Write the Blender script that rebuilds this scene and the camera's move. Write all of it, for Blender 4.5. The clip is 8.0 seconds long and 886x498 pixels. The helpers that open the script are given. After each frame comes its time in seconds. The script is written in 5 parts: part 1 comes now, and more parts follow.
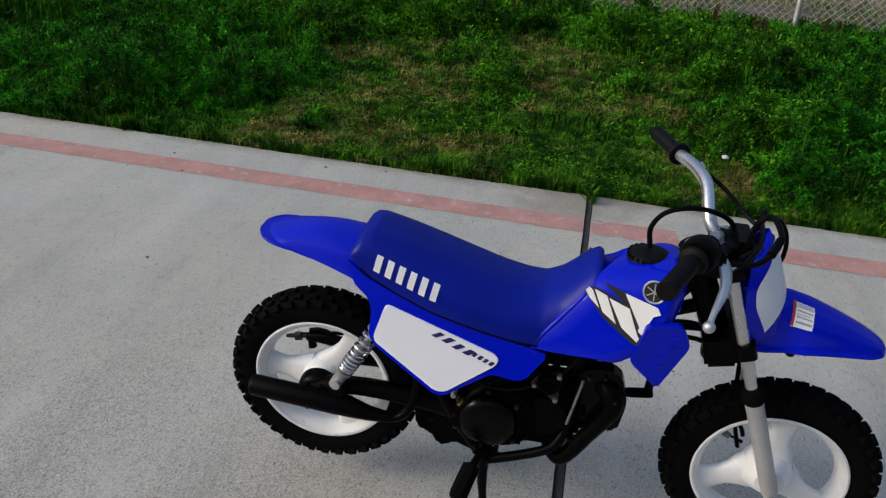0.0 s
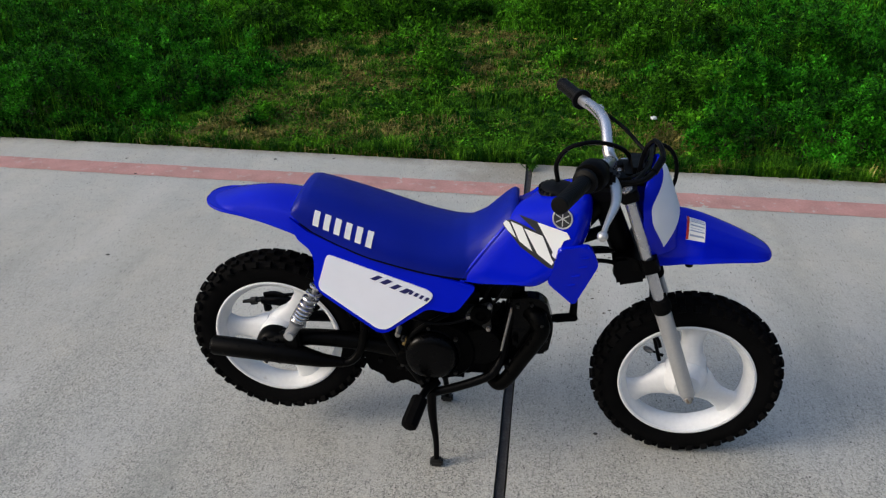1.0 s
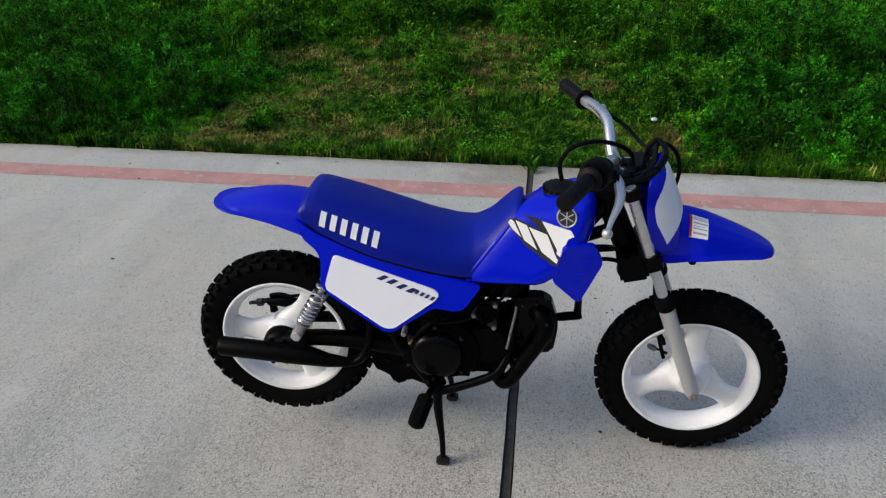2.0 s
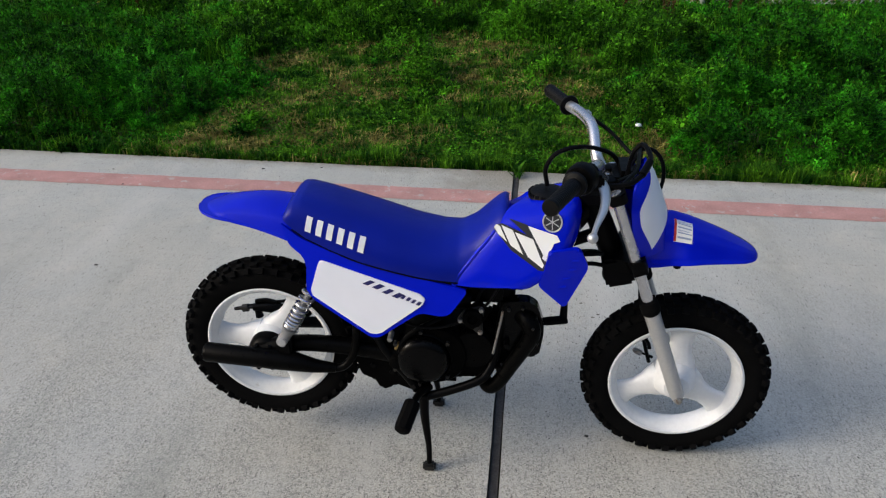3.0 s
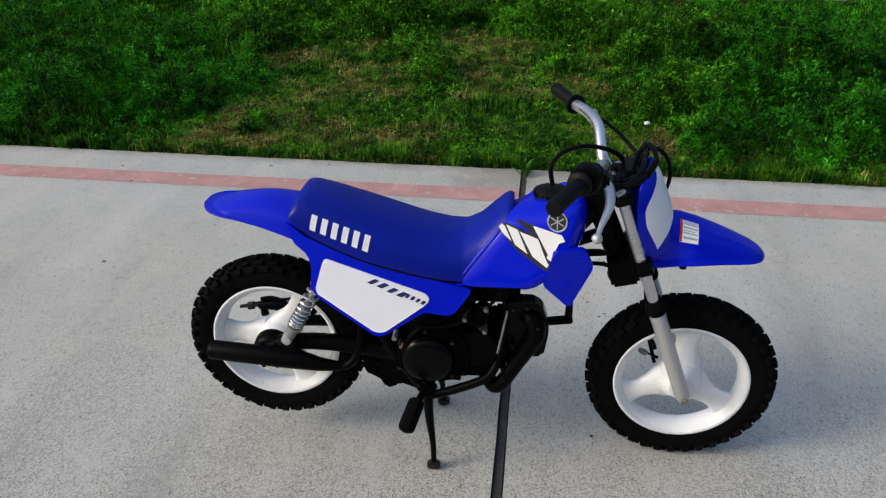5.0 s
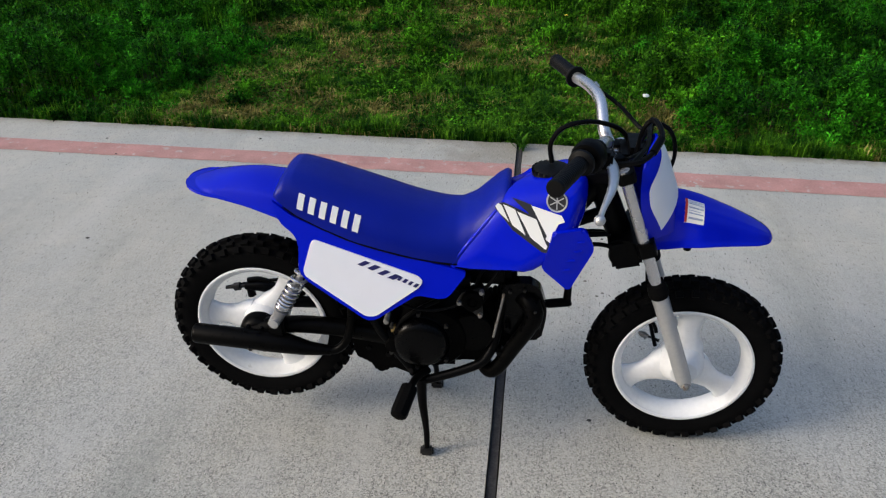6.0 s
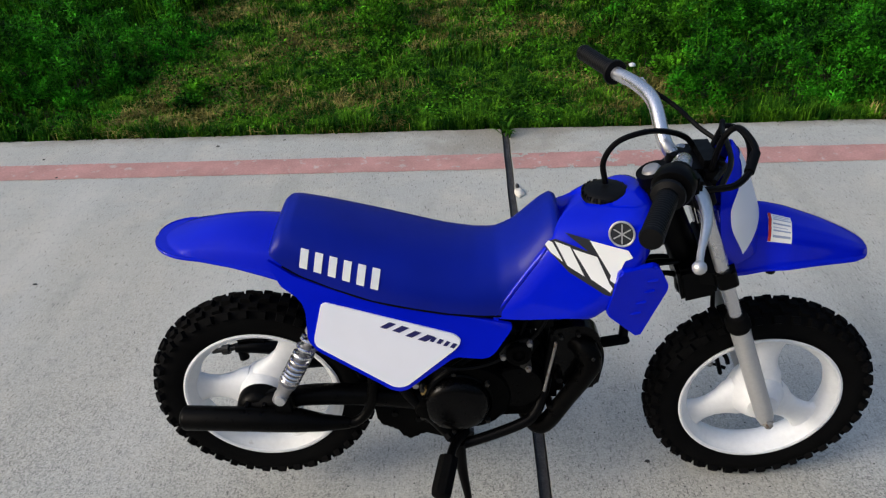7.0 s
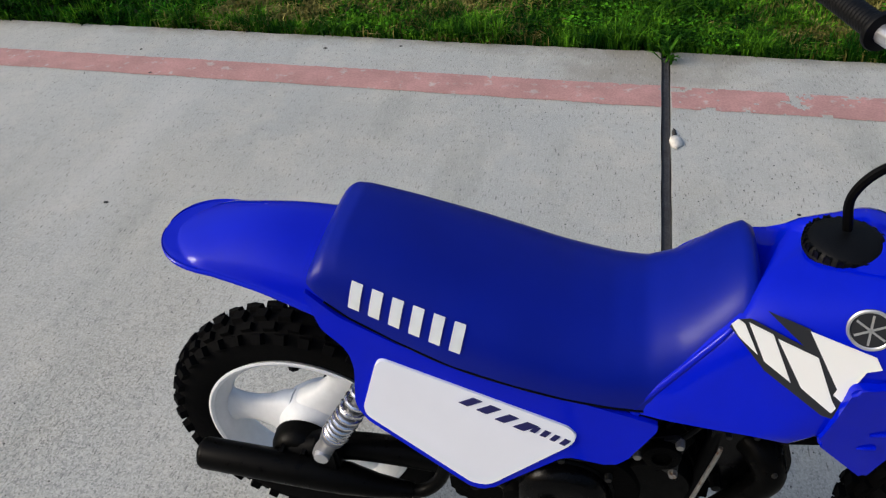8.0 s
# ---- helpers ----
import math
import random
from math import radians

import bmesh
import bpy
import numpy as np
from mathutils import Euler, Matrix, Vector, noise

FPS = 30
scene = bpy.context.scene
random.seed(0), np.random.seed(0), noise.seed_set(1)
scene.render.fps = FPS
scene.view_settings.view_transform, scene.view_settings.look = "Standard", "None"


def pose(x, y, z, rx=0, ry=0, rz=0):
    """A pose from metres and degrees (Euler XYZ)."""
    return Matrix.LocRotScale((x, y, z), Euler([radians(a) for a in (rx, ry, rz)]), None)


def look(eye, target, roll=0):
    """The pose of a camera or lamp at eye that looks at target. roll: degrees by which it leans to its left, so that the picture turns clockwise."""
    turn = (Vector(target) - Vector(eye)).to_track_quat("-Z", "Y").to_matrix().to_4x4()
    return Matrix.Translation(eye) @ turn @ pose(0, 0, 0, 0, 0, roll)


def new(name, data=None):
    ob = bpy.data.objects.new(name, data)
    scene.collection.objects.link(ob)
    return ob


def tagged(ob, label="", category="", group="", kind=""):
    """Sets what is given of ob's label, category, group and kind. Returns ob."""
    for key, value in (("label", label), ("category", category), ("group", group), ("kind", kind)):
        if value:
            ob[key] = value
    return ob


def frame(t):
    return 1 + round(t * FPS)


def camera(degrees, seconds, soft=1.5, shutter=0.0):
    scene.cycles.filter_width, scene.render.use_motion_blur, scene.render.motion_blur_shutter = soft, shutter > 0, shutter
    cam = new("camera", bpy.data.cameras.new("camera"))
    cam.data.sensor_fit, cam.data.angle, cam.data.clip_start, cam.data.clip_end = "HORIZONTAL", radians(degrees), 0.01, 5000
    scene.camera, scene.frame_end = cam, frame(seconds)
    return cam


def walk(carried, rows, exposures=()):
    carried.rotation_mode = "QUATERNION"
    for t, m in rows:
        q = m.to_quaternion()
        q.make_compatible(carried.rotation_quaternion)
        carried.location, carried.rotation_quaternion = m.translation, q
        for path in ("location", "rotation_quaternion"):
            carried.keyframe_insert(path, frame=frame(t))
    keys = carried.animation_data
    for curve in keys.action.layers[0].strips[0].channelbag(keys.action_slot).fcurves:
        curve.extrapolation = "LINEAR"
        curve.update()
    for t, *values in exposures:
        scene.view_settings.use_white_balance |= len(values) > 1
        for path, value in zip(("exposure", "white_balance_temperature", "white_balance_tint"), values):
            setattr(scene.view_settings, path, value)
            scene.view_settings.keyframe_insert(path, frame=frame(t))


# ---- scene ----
cam = camera(60.0, 8.0, soft=1.25)
PATH = [
    (0, (-0.007, -1.195, 1.225), (-0.3, 0.544, 0.281), 2.6),
    (0.1, (0.012, -1.242, 1.22), (-0.279, 0.493, 0.267), 2.3),
    (0.2, (0.036, -1.259, 1.218), (-0.263, 0.459, 0.239), 2.0),
    (0.3, (0.061, -1.296, 1.204), (-0.253, 0.434, 0.243), 1.1),
    (0.4, (0.074, -1.315, 1.208), (-0.218, 0.412, 0.239), 1.0),
    (0.5, (0.083, -1.324, 1.216), (-0.188, 0.41, 0.258), 0.2),
    (0.7, (0.089, -1.345, 1.21), (-0.138, 0.4, 0.26), -0.2),
    (1, (0.089, -1.354, 1.207), (-0.124, 0.396, 0.262), -1.3),
    (1.5, (0.082, -1.368, 1.206), (-0.144, 0.384, 0.266), -1.9),
    (3, (0.08, -1.373, 1.204), (-0.097, 0.393, 0.282), -1.3),
    (3.5, (0.082, -1.375, 1.206), (-0.107, 0.395, 0.295), -1.8),
    (4, (0.082, -1.374, 1.214), (-0.121, 0.402, 0.318), -1.3),
    (5.5, (0.091, -1.354, 1.199), (-0.108, 0.389, 0.239), -1.5),
    (6, (0.081, -1.302, 1.19), (-0.101, 0.424, 0.196), -1.1),
    (6.5, (0.028, -1.177, 1.181), (-0.102, 0.527, 0.141), -1.1),
    (6.8, (-0.027, -1.088, 1.17), (-0.099, 0.603, 0.1), -4.2),
    (7, (-0.063, -1.024, 1.178), (-0.131, 0.663, 0.107), -4.3),
    (7.3, (-0.1, -0.935, 1.174), (-0.257, 0.721, 0.066), -4.0),
    (7.4, (-0.109, -0.905, 1.158), (-0.294, 0.742, 0.038), -4.1),
    (7.5, (-0.107, -0.862, 1.144), (-0.329, 0.768, 0.007), -4.5),
    (7.7, (-0.1, -0.76, 1.127), (-0.397, 0.813, -0.069), -5.9),
    (7.8, (-0.088, -0.7, 1.118), (-0.41, 0.84, -0.116), -6.1),
    (8, (-0.077, -0.599, 1.09), (-0.465, 0.887, -0.191), -5.7),
]
EXPOSURES = [(0.0, -0.82), (0.6, -0.72), (1.5, -0.63), (3.5, -0.54), (5.5, -0.51), (6.5, -0.52), (8.0, -0.56)]
walk(cam, [(t, look(eye, target, roll)) for t, eye, target, roll in PATH], EXPOSURES)


# ---- light ----
world = bpy.data.worlds.new("world")
scene.world = world
world.use_nodes = True
wn = world.node_tree.nodes
wl = world.node_tree.links
sky = wn.new("ShaderNodeTexSky")
sky.sky_type = "NISHITA"
sky.sun_disc = False
sky.sun_elevation = radians(26)
sky.sun_rotation = radians(250)
sky.dust_density = 4.0
sky.air_density = 1.0
soft = wn.new("ShaderNodeHueSaturation")
soft.inputs["Saturation"].default_value = 1.0
wl.new(sky.outputs[0], soft.inputs["Color"])
# a veiled sky is brighter overhead than at the horizon
way = wn.new("ShaderNodeTexCoord")
split = wn.new("ShaderNodeSeparateXYZ")
wl.new(way.outputs["Generated"], split.inputs[0])
rise = wn.new("ShaderNodeMapRange")
rise.inputs["From Min"].default_value, rise.inputs["From Max"].default_value = 0.0, 1.0
rise.inputs["To Min"].default_value, rise.inputs["To Max"].default_value = 0.40, 4.0
steep = wn.new("ShaderNodeMath")
steep.operation = "POWER"
steep.use_clamp = True
steep.inputs[1].default_value = 1.5
wl.new(split.outputs["Z"], steep.inputs[0])
wl.new(steep.outputs[0], rise.inputs["Value"])
veil = wn.new("ShaderNodeVectorMath")
veil.operation = "SCALE"
wl.new(soft.outputs[0], veil.inputs[0])
wl.new(rise.outputs["Result"], veil.inputs["Scale"])
wl.new(veil.outputs[0], wn["Background"].inputs["Color"])
wn["Background"].inputs["Strength"].default_value = 0.15

sun_data = bpy.data.lights.new("sun", "SUN")
sun_data.energy = 2.5
sun_data.angle = radians(22)
sun_data.color = (1.0, 0.965, 0.90)
sun = new("sun", sun_data)
sun.matrix_world = look((-0.845, -0.308, 0.438), (0, 0, 0))


# ---- materials ----
def material(name, base, rough=0.5, metal=0.0, vary=0.0, vscale=6.0, grain=0.0, gscale=200.0, bump=0.0, bscale=300.0,
             rough_vary=0.0, spec=0.5, coat=0.0, spot=None, spot_scale=40.0, spot_cut=0.62):
    """Principled surface with variation at two scales, an optional stain colour and a fine relief."""
    m = bpy.data.materials.new(name)
    m.use_nodes = True
    n, l = m.node_tree.nodes, m.node_tree.links
    p = n["Principled BSDF"]
    p.inputs["Roughness"].default_value = rough
    p.inputs["Metallic"].default_value = metal
    p.inputs["Specular IOR Level"].default_value = spec
    p.inputs["Coat Weight"].default_value = coat
    p.inputs["Coat Roughness"].default_value = 0.15
    co = n.new("ShaderNodeNewGeometry")
    pos = co.outputs["Position"]

    def tex(scale, detail=4.0):
        t = n.new("ShaderNodeTexNoise")
        t.inputs["Scale"].default_value = scale
        t.inputs["Detail"].default_value = detail
        l.new(pos, t.inputs["Vector"])
        return t.outputs["Fac"]

    def ramp(fac, lo, hi, a, b):
        r = n.new("ShaderNodeMapRange")
        r.inputs["From Min"].default_value, r.inputs["From Max"].default_value = lo, hi
        r.inputs["To Min"].default_value, r.inputs["To Max"].default_value = a, b
        l.new(fac, r.inputs["Value"])
        return r.outputs["Result"]

    def times(a, b):
        x = n.new("ShaderNodeMath")
        x.operation = "MULTIPLY"
        l.new(a, x.inputs[0])
        l.new(b, x.inputs[1])
        return x.outputs[0]

    value = None
    if vary:
        value = ramp(tex(vscale), 0.3, 0.7, 1 - vary, 1 + vary)
    if grain:
        g = ramp(tex(gscale, 2.0), 0.3, 0.7, 1 - grain, 1 + grain)
        value = times(value, g) if value else g
    rgb = n.new("ShaderNodeRGB")
    rgb.outputs[0].default_value = (*base, 1)
    colour = rgb.outputs[0]
    if spot:
        mix = n.new("ShaderNodeMix")
        mix.data_type = "RGBA"
        l.new(ramp(tex(spot_scale), spot_cut, spot_cut + 0.1, 0, 1), mix.inputs["Factor"])
        l.new(colour, mix.inputs["A"])
        mix.inputs["B"].default_value = (*spot, 1)
        colour = mix.outputs["Result"]
    if value:
        v = n.new("ShaderNodeVectorMath")
        v.operation = "SCALE"
        l.new(colour, v.inputs[0])
        l.new(value, v.inputs["Scale"])
        colour = v.outputs[0]
    l.new(colour, p.inputs["Base Color"])
    if rough_vary:
        l.new(ramp(tex(vscale * 3), 0.3, 0.7, max(0.02, rough - rough_vary), min(1, rough + rough_vary)), p.inputs["Roughness"])
    if bump:
        b = n.new("ShaderNodeBump")
        b.inputs["Strength"].default_value = bump
        b.inputs["Distance"].default_value = 0.002
        l.new(tex(bscale, 3.0), b.inputs["Height"])
        l.new(b.outputs[0], p.inputs["Normal"])
    return m


BLUE = material("blue_plastic", (0.0003, 0.0080, 0.50), 0.06, vary=0.06, vscale=14, rough_vary=0.03, bump=0.006, bscale=160, spec=0.22)
SEATBLUE = material("seat_vinyl", (0.0004, 0.008, 0.235), 0.34, vary=0.08, vscale=10, bump=0.12, bscale=900, rough_vary=0.06, spec=0.17)
WHITE = material("white_panel", (0.80, 0.805, 0.85), 0.35, vary=0.025, vscale=12, rough_vary=0.05)
DECAL = material("white_decal", (0.8, 0.8, 0.78), 0.4, vary=0.03)
PRINT = material("white_print", (0.72, 0.74, 0.74), 0.5, vary=0.04, vscale=60)
NAVY = material("navy_print", (0.01, 0.01, 0.09), 0.4, vary=0.1)
DARKDECAL = material("dark_decal", (0.015, 0.016, 0.02), 0.4, vary=0.1)
WHEELWHITE = material("white_painted_alloy", (0.74, 0.75, 0.76), 0.45, vary=0.06, vscale=18, grain=0.03, gscale=120, spot=(0.42, 0.4, 0.36), spot_scale=26, spot_cut=0.73, rough_vary=0.1)
RUBBER = material("tyre_rubber", (0.003, 0.003, 0.0031), 0.8, vary=0.25, vscale=25, grain=0.2, gscale=260, bump=0.25, bscale=500, spec=0.04, spot=(0.0045, 0.004, 0.0035), spot_scale=30, spot_cut=0.64)
BLACK = material("black_paint", (0.0015, 0.0015, 0.0017), 0.4, vary=0.25, vscale=20, rough_vary=0.12, spec=0.07)
SATIN = material("black_satin_pipe", (0.0015, 0.0015, 0.0015), 0.38, vary=0.3, vscale=30, rough_vary=0.15, spot=(0.008, 0.006, 0.005), spot_scale=22, spot_cut=0.68, spec=0.05)
COVERBLACK = material("gloss_black_cover", (0.0018, 0.0018, 0.002), 0.22, vary=0.2, vscale=30, rough_vary=0.1, spec=0.10)
CASTING = material("dark_engine_casting", (0.0018, 0.0018, 0.0018), 0.6, metal=0.1, vary=0.35, vscale=30, grain=0.2, gscale=300, bump=0.3, bscale=400, spec=0.025)
GRIP = material("grip_rubber", (0.002, 0.002, 0.0023), 0.5, vary=0.15, bump=0.2, bscale=700, spec=0.14)
CHROME = material("bright_metal", (0.62, 0.62, 0.64), 0.24, metal=0.9, vary=0.06, rough_vary=0.1)
ALLOY = material("cast_alloy", (0.6, 0.6, 0.6), 0.4, metal=0.75, vary=0.08, grain=0.04, rough_vary=0.1)
FORK = material("silver_fork", (0.5, 0.5, 0.5), 0.4, metal=0.5, vary=0.06, grain=0.04, rough_vary=0.08)
DAMPER = material("dull_damper", (0.30, 0.30, 0.31), 0.4, metal=0.6, vary=0.12, vscale=50)
STEEL = material("worn_steel", (0.3, 0.29, 0.27), 0.45, metal=0.7, vary=0.25, vscale=60, spot=(0.16, 0.09, 0.05), spot_scale=70, spot_cut=0.6)
DARKSTEEL = material("greasy_steel", (0.035, 0.034, 0.032), 0.45, metal=0.6, vary=0.35, vscale=50, spec=0.2)
BRASS = material("dull_brass", (0.35, 0.24, 0.09), 0.4, metal=0.8, vary=0.2, vscale=60)
LABELRED = material("label_red", (0.5, 0.03, 0.02), 0.45, vary=0.05)
LABELINK = material("label_ink", (0.28, 0.33, 0.46), 0.5, vary=0.05)
RED = material("red_line_paint", (0.42, 0.225, 0.20), 0.85, vary=0.14, vscale=9, grain=0.12, gscale=180, bump=0.3, bscale=220, spot=(0.44, 0.36, 0.32), spot_scale=30, spot_cut=0.60)
PLANK = material("weathered_joint_board", (0.034, 0.032, 0.032), 0.9, vary=0.35, vscale=30, grain=0.3, gscale=240, bump=0.5, bscale=160)
GALV = material("galvanised_steel", (0.55, 0.56, 0.57), 0.5, metal=0.6, vary=0.12, vscale=14)
WIRE = material("old_fence_wire", (0.42, 0.42, 0.40), 0.6, metal=0.3, vary=0.2)
STONE = material("pale_stone", (0.62, 0.58, 0.5), 0.85, vary=0.15, vscale=80, bump=0.4, bscale=150)
TAR = material("dark_speck", (0.03, 0.028, 0.026), 0.9, vary=0.2, vscale=90)
DEADLEAF = material("dead_leaf", (0.055, 0.045, 0.032), 0.9, vary=0.3, vscale=120)
LITTER = material("white_litter", (0.85, 0.85, 0.85), 0.6, vary=0.04)


def concrete_material():
    m = bpy.data.materials.new("broom_finished_concrete")
    m.use_nodes = True
    n, l = m.node_tree.nodes, m.node_tree.links
    p = n["Principled BSDF"]
    p.inputs["Roughness"].default_value = 0.88
    p.inputs["Specular IOR Level"].default_value = 0.3
    pos = n.new("ShaderNodeNewGeometry").outputs["Position"]

    def noise_tex(scale, detail=5.0, rough=0.55):
        t = n.new("ShaderNodeTexNoise")
        t.inputs["Scale"].default_value, t.inputs["Detail"].default_value, t.inputs["Roughness"].default_value = scale, detail, rough
        l.new(pos, t.inputs["Vector"])
        return t.outputs["Fac"]

    def ramp(fac, lo, hi, a, b):
        r = n.new("ShaderNodeMapRange")
        r.inputs["From Min"].default_value, r.inputs["From Max"].default_value = lo, hi
        r.inputs["To Min"].default_value, r.inputs["To Max"].default_value = a, b
        l.new(fac, r.inputs["Value"])
        return r.outputs["Result"]

    def blend(fac, a, b):
        x = n.new("ShaderNodeMix")
        x.data_type = "RGBA"
        l.new(fac, x.inputs["Factor"])
        for key, c in (("A", a), ("B", b)):
            if isinstance(c, tuple):
                x.inputs[key].default_value = (*c, 1)
            else:
                l.new(c, x.inputs[key])
        return x.outputs["Result"]

    base = blend(ramp(noise_tex(1.3), 0.32, 0.68, 0, 1), (0.315, 0.328, 0.305), (0.405, 0.414, 0.380))
    base = blend(ramp(noise_tex(0.9, 6.0, 0.6), 0.44, 0.66, 0, 0.7), base, (0.415, 0.395, 0.325))
    base = blend(ramp(noise_tex(6.0, 7.0, 0.65), 0.47, 0.72, 0, 0.7), base, (0.49, 0.465, 0.39))
    base = blend(ramp(noise_tex(26.0, 5.0, 0.7), 0.50, 0.68, 0, 0.4), base, (0.30, 0.295, 0.27))
    base = blend(ramp(noise_tex(300.0, 3.0), 0.45, 0.66, 0, 0.5), base, (0.58, 0.565, 0.52))
    base = blend(ramp(noise_tex(240.0, 3.0, 0.8), 0.56, 0.66, 0, 0.55), base, (0.18, 0.177, 0.165))
    v = n.new("ShaderNodeTexVoronoi")
    v.inputs["Scale"].default_value = 90.0
    v.inputs["Randomness"].default_value = 1.0
    l.new(pos, v.inputs["Vector"])
    rare = n.new("ShaderNodeMath")
    rare.operation = "MULTIPLY"
    l.new(ramp(v.outputs["Distance"], 0.1, 0.22, 1, 0), rare.inputs[0])
    l.new(ramp(noise_tex(21.0, 2.0), 0.56, 0.64, 0, 0.7), rare.inputs[1])
    base = blend(rare.outputs[0], base, (0.09, 0.085, 0.08))
    sep = n.new("ShaderNodeSeparateXYZ")
    l.new(pos, sep.inputs[0])
    worn = n.new("ShaderNodeMath")
    worn.operation = "MULTIPLY_ADD"
    worn.inputs[1].default_value = 1.6
    l.new(noise_tex(1.1, 3.0), worn.inputs[0])
    flip = n.new("ShaderNodeMath")
    flip.operation = "SUBTRACT"
    flip.inputs[0].default_value = 0.0
    l.new(sep.outputs["Y"], flip.inputs[1])
    l.new(flip.outputs[0], worn.inputs[2])
    wear = ramp(worn.outputs[0], 0.1, 1.4, 0.06, 1)
    # exposed sand grains, each with its own shade, and small open pits
    grain = n.new("ShaderNodeTexVoronoi")
    grain.inputs["Scale"].default_value = 330.0
    l.new(pos, grain.inputs["Vector"])
    shade = n.new("ShaderNodeSeparateColor")
    l.new(grain.outputs["Color"], shade.inputs["Color"])
    sand = blend(shade.outputs["Red"], (0.165, 0.160, 0.145), (0.57, 0.553, 0.49))
    sand = blend(ramp(shade.outputs["Green"], 0.72, 0.95, 0, 0.45), sand, (0.46, 0.42, 0.33))
    sand = blend(ramp(shade.outputs["Blue"], 0.90, 0.93, 0, 0.9), sand, (0.055, 0.054, 0.05))
    part_worn = n.new("ShaderNodeMath")
    part_worn.operation = "MULTIPLY"
    part_worn.inputs[1].default_value = 0.9
    l.new(wear, part_worn.inputs[0])
    base = blend(part_worn.outputs[0], base, sand)
    # pale and damp washes trail slantwise over the slabs
    wash = n.new("ShaderNodeMapping")
    wash.inputs["Rotation"].default_value = (0, 0, radians(-28))
    wash.inputs["Scale"].default_value = (2.6, 0.55, 1.0)
    l.new(pos, wash.inputs["Vector"])
    trail = n.new("ShaderNodeTexNoise")
    trail.inputs["Scale"].default_value, trail.inputs["Detail"].default_value, trail.inputs["Roughness"].default_value = 1.5, 7.0, 0.62
    l.new(wash.outputs[0], trail.inputs["Vector"])
    base = blend(ramp(trail.outputs["Fac"], 0.52, 0.68, 0, 0.5), base, (0.50, 0.495, 0.455))
    base = blend(ramp(trail.outputs["Fac"], 0.47, 0.30, 0, 0.6), base, (0.25, 0.258, 0.228))
    # an earthy stain has spread from the tuft at the joint's end
    off = n.new("ShaderNodeVectorMath")
    off.operation = "DISTANCE"
    off.inputs[1].default_value = (0.03, 1.60, 0.0)
    l.new(pos, off.inputs[0])
    spread = n.new("ShaderNodeMath")
    spread.operation = "MULTIPLY_ADD"
    spread.inputs[1].default_value = -0.5
    l.new(noise_tex(9.0, 5.0), spread.inputs[0])
    l.new(off.outputs["Value"], spread.inputs[2])
    base = blend(ramp(spread.outputs[0], -0.16, 0.10, 0.6, 0), base, (0.20, 0.175, 0.13))
    # earth has washed over the slab's verge edge in patches
    along = n.new("ShaderNodeMath")
    along.operation = "MULTIPLY_ADD"
    along.inputs[1].default_value = 0.079
    l.new(sep.outputs["X"], along.inputs[0])
    l.new(sep.outputs["Y"], along.inputs[2])
    ragged = n.new("ShaderNodeMath")
    ragged.operation = "MULTIPLY_ADD"
    ragged.inputs[1].default_value = 0.22
    l.new(noise_tex(7.0, 6.0, 0.7), ragged.inputs[0])
    l.new(along.outputs[0], ragged.inputs[2])
    base = blend(ramp(ragged.outputs[0], 1.70, 1.80, 0, 0.7), base, (0.17, 0.15, 0.11))
    # broom marks run across the driveway
    st = n.new("ShaderNodeMapping")
    st.inputs["Scale"].default_value = (2.0, 60.0, 1.0)
    l.new(pos, st.inputs["Vector"])
    br = n.new("ShaderNodeTexNoise")
    br.inputs["Scale"].default_value, br.inputs["Detail"].default_value = 3.0, 3.0
    l.new(st.outputs[0], br.inputs["Vector"])
    base = blend(ramp(br.outputs["Fac"], 0.5, 0.8, 0, 0.15), base, (0.28, 0.275, 0.265))
    # short dark ticks left by the bristles lie along the joint
    tk = n.new("ShaderNodeMapping")
    tk.inputs["Scale"].default_value = (1.0, 0.2, 1.0)
    l.new(pos, tk.inputs["Vector"])
    tick = n.new("ShaderNodeTexNoise")
    tick.inputs["Scale"].default_value, tick.inputs["Detail"].default_value, tick.inputs["Roughness"].default_value = 210.0, 3.0, 0.6
    l.new(tk.outputs[0], tick.inputs["Vector"])
    base = blend(ramp(tick.outputs["Fac"], 0.60, 0.70, 0, 0.75), base, (0.10, 0.098, 0.09))
    base = blend(ramp(tick.outputs["Fac"], 0.42, 0.32, 0, 0.30), base, (0.56, 0.55, 0.50))
    l.new(base, p.inputs["Base Color"])
    b = n.new("ShaderNodeBump")
    b.inputs["Strength"].default_value, b.inputs["Distance"].default_value = 0.35, 0.002
    add = n.new("ShaderNodeMath")
    add.operation = "ADD"
    l.new(noise_tex(280.0, 3.0), add.inputs[0])
    l.new(br.outputs["Fac"], add.inputs[1])
    l.new(add.outputs[0], b.inputs["Height"])
    l.new(b.outputs[0], p.inputs["Normal"])
    return m


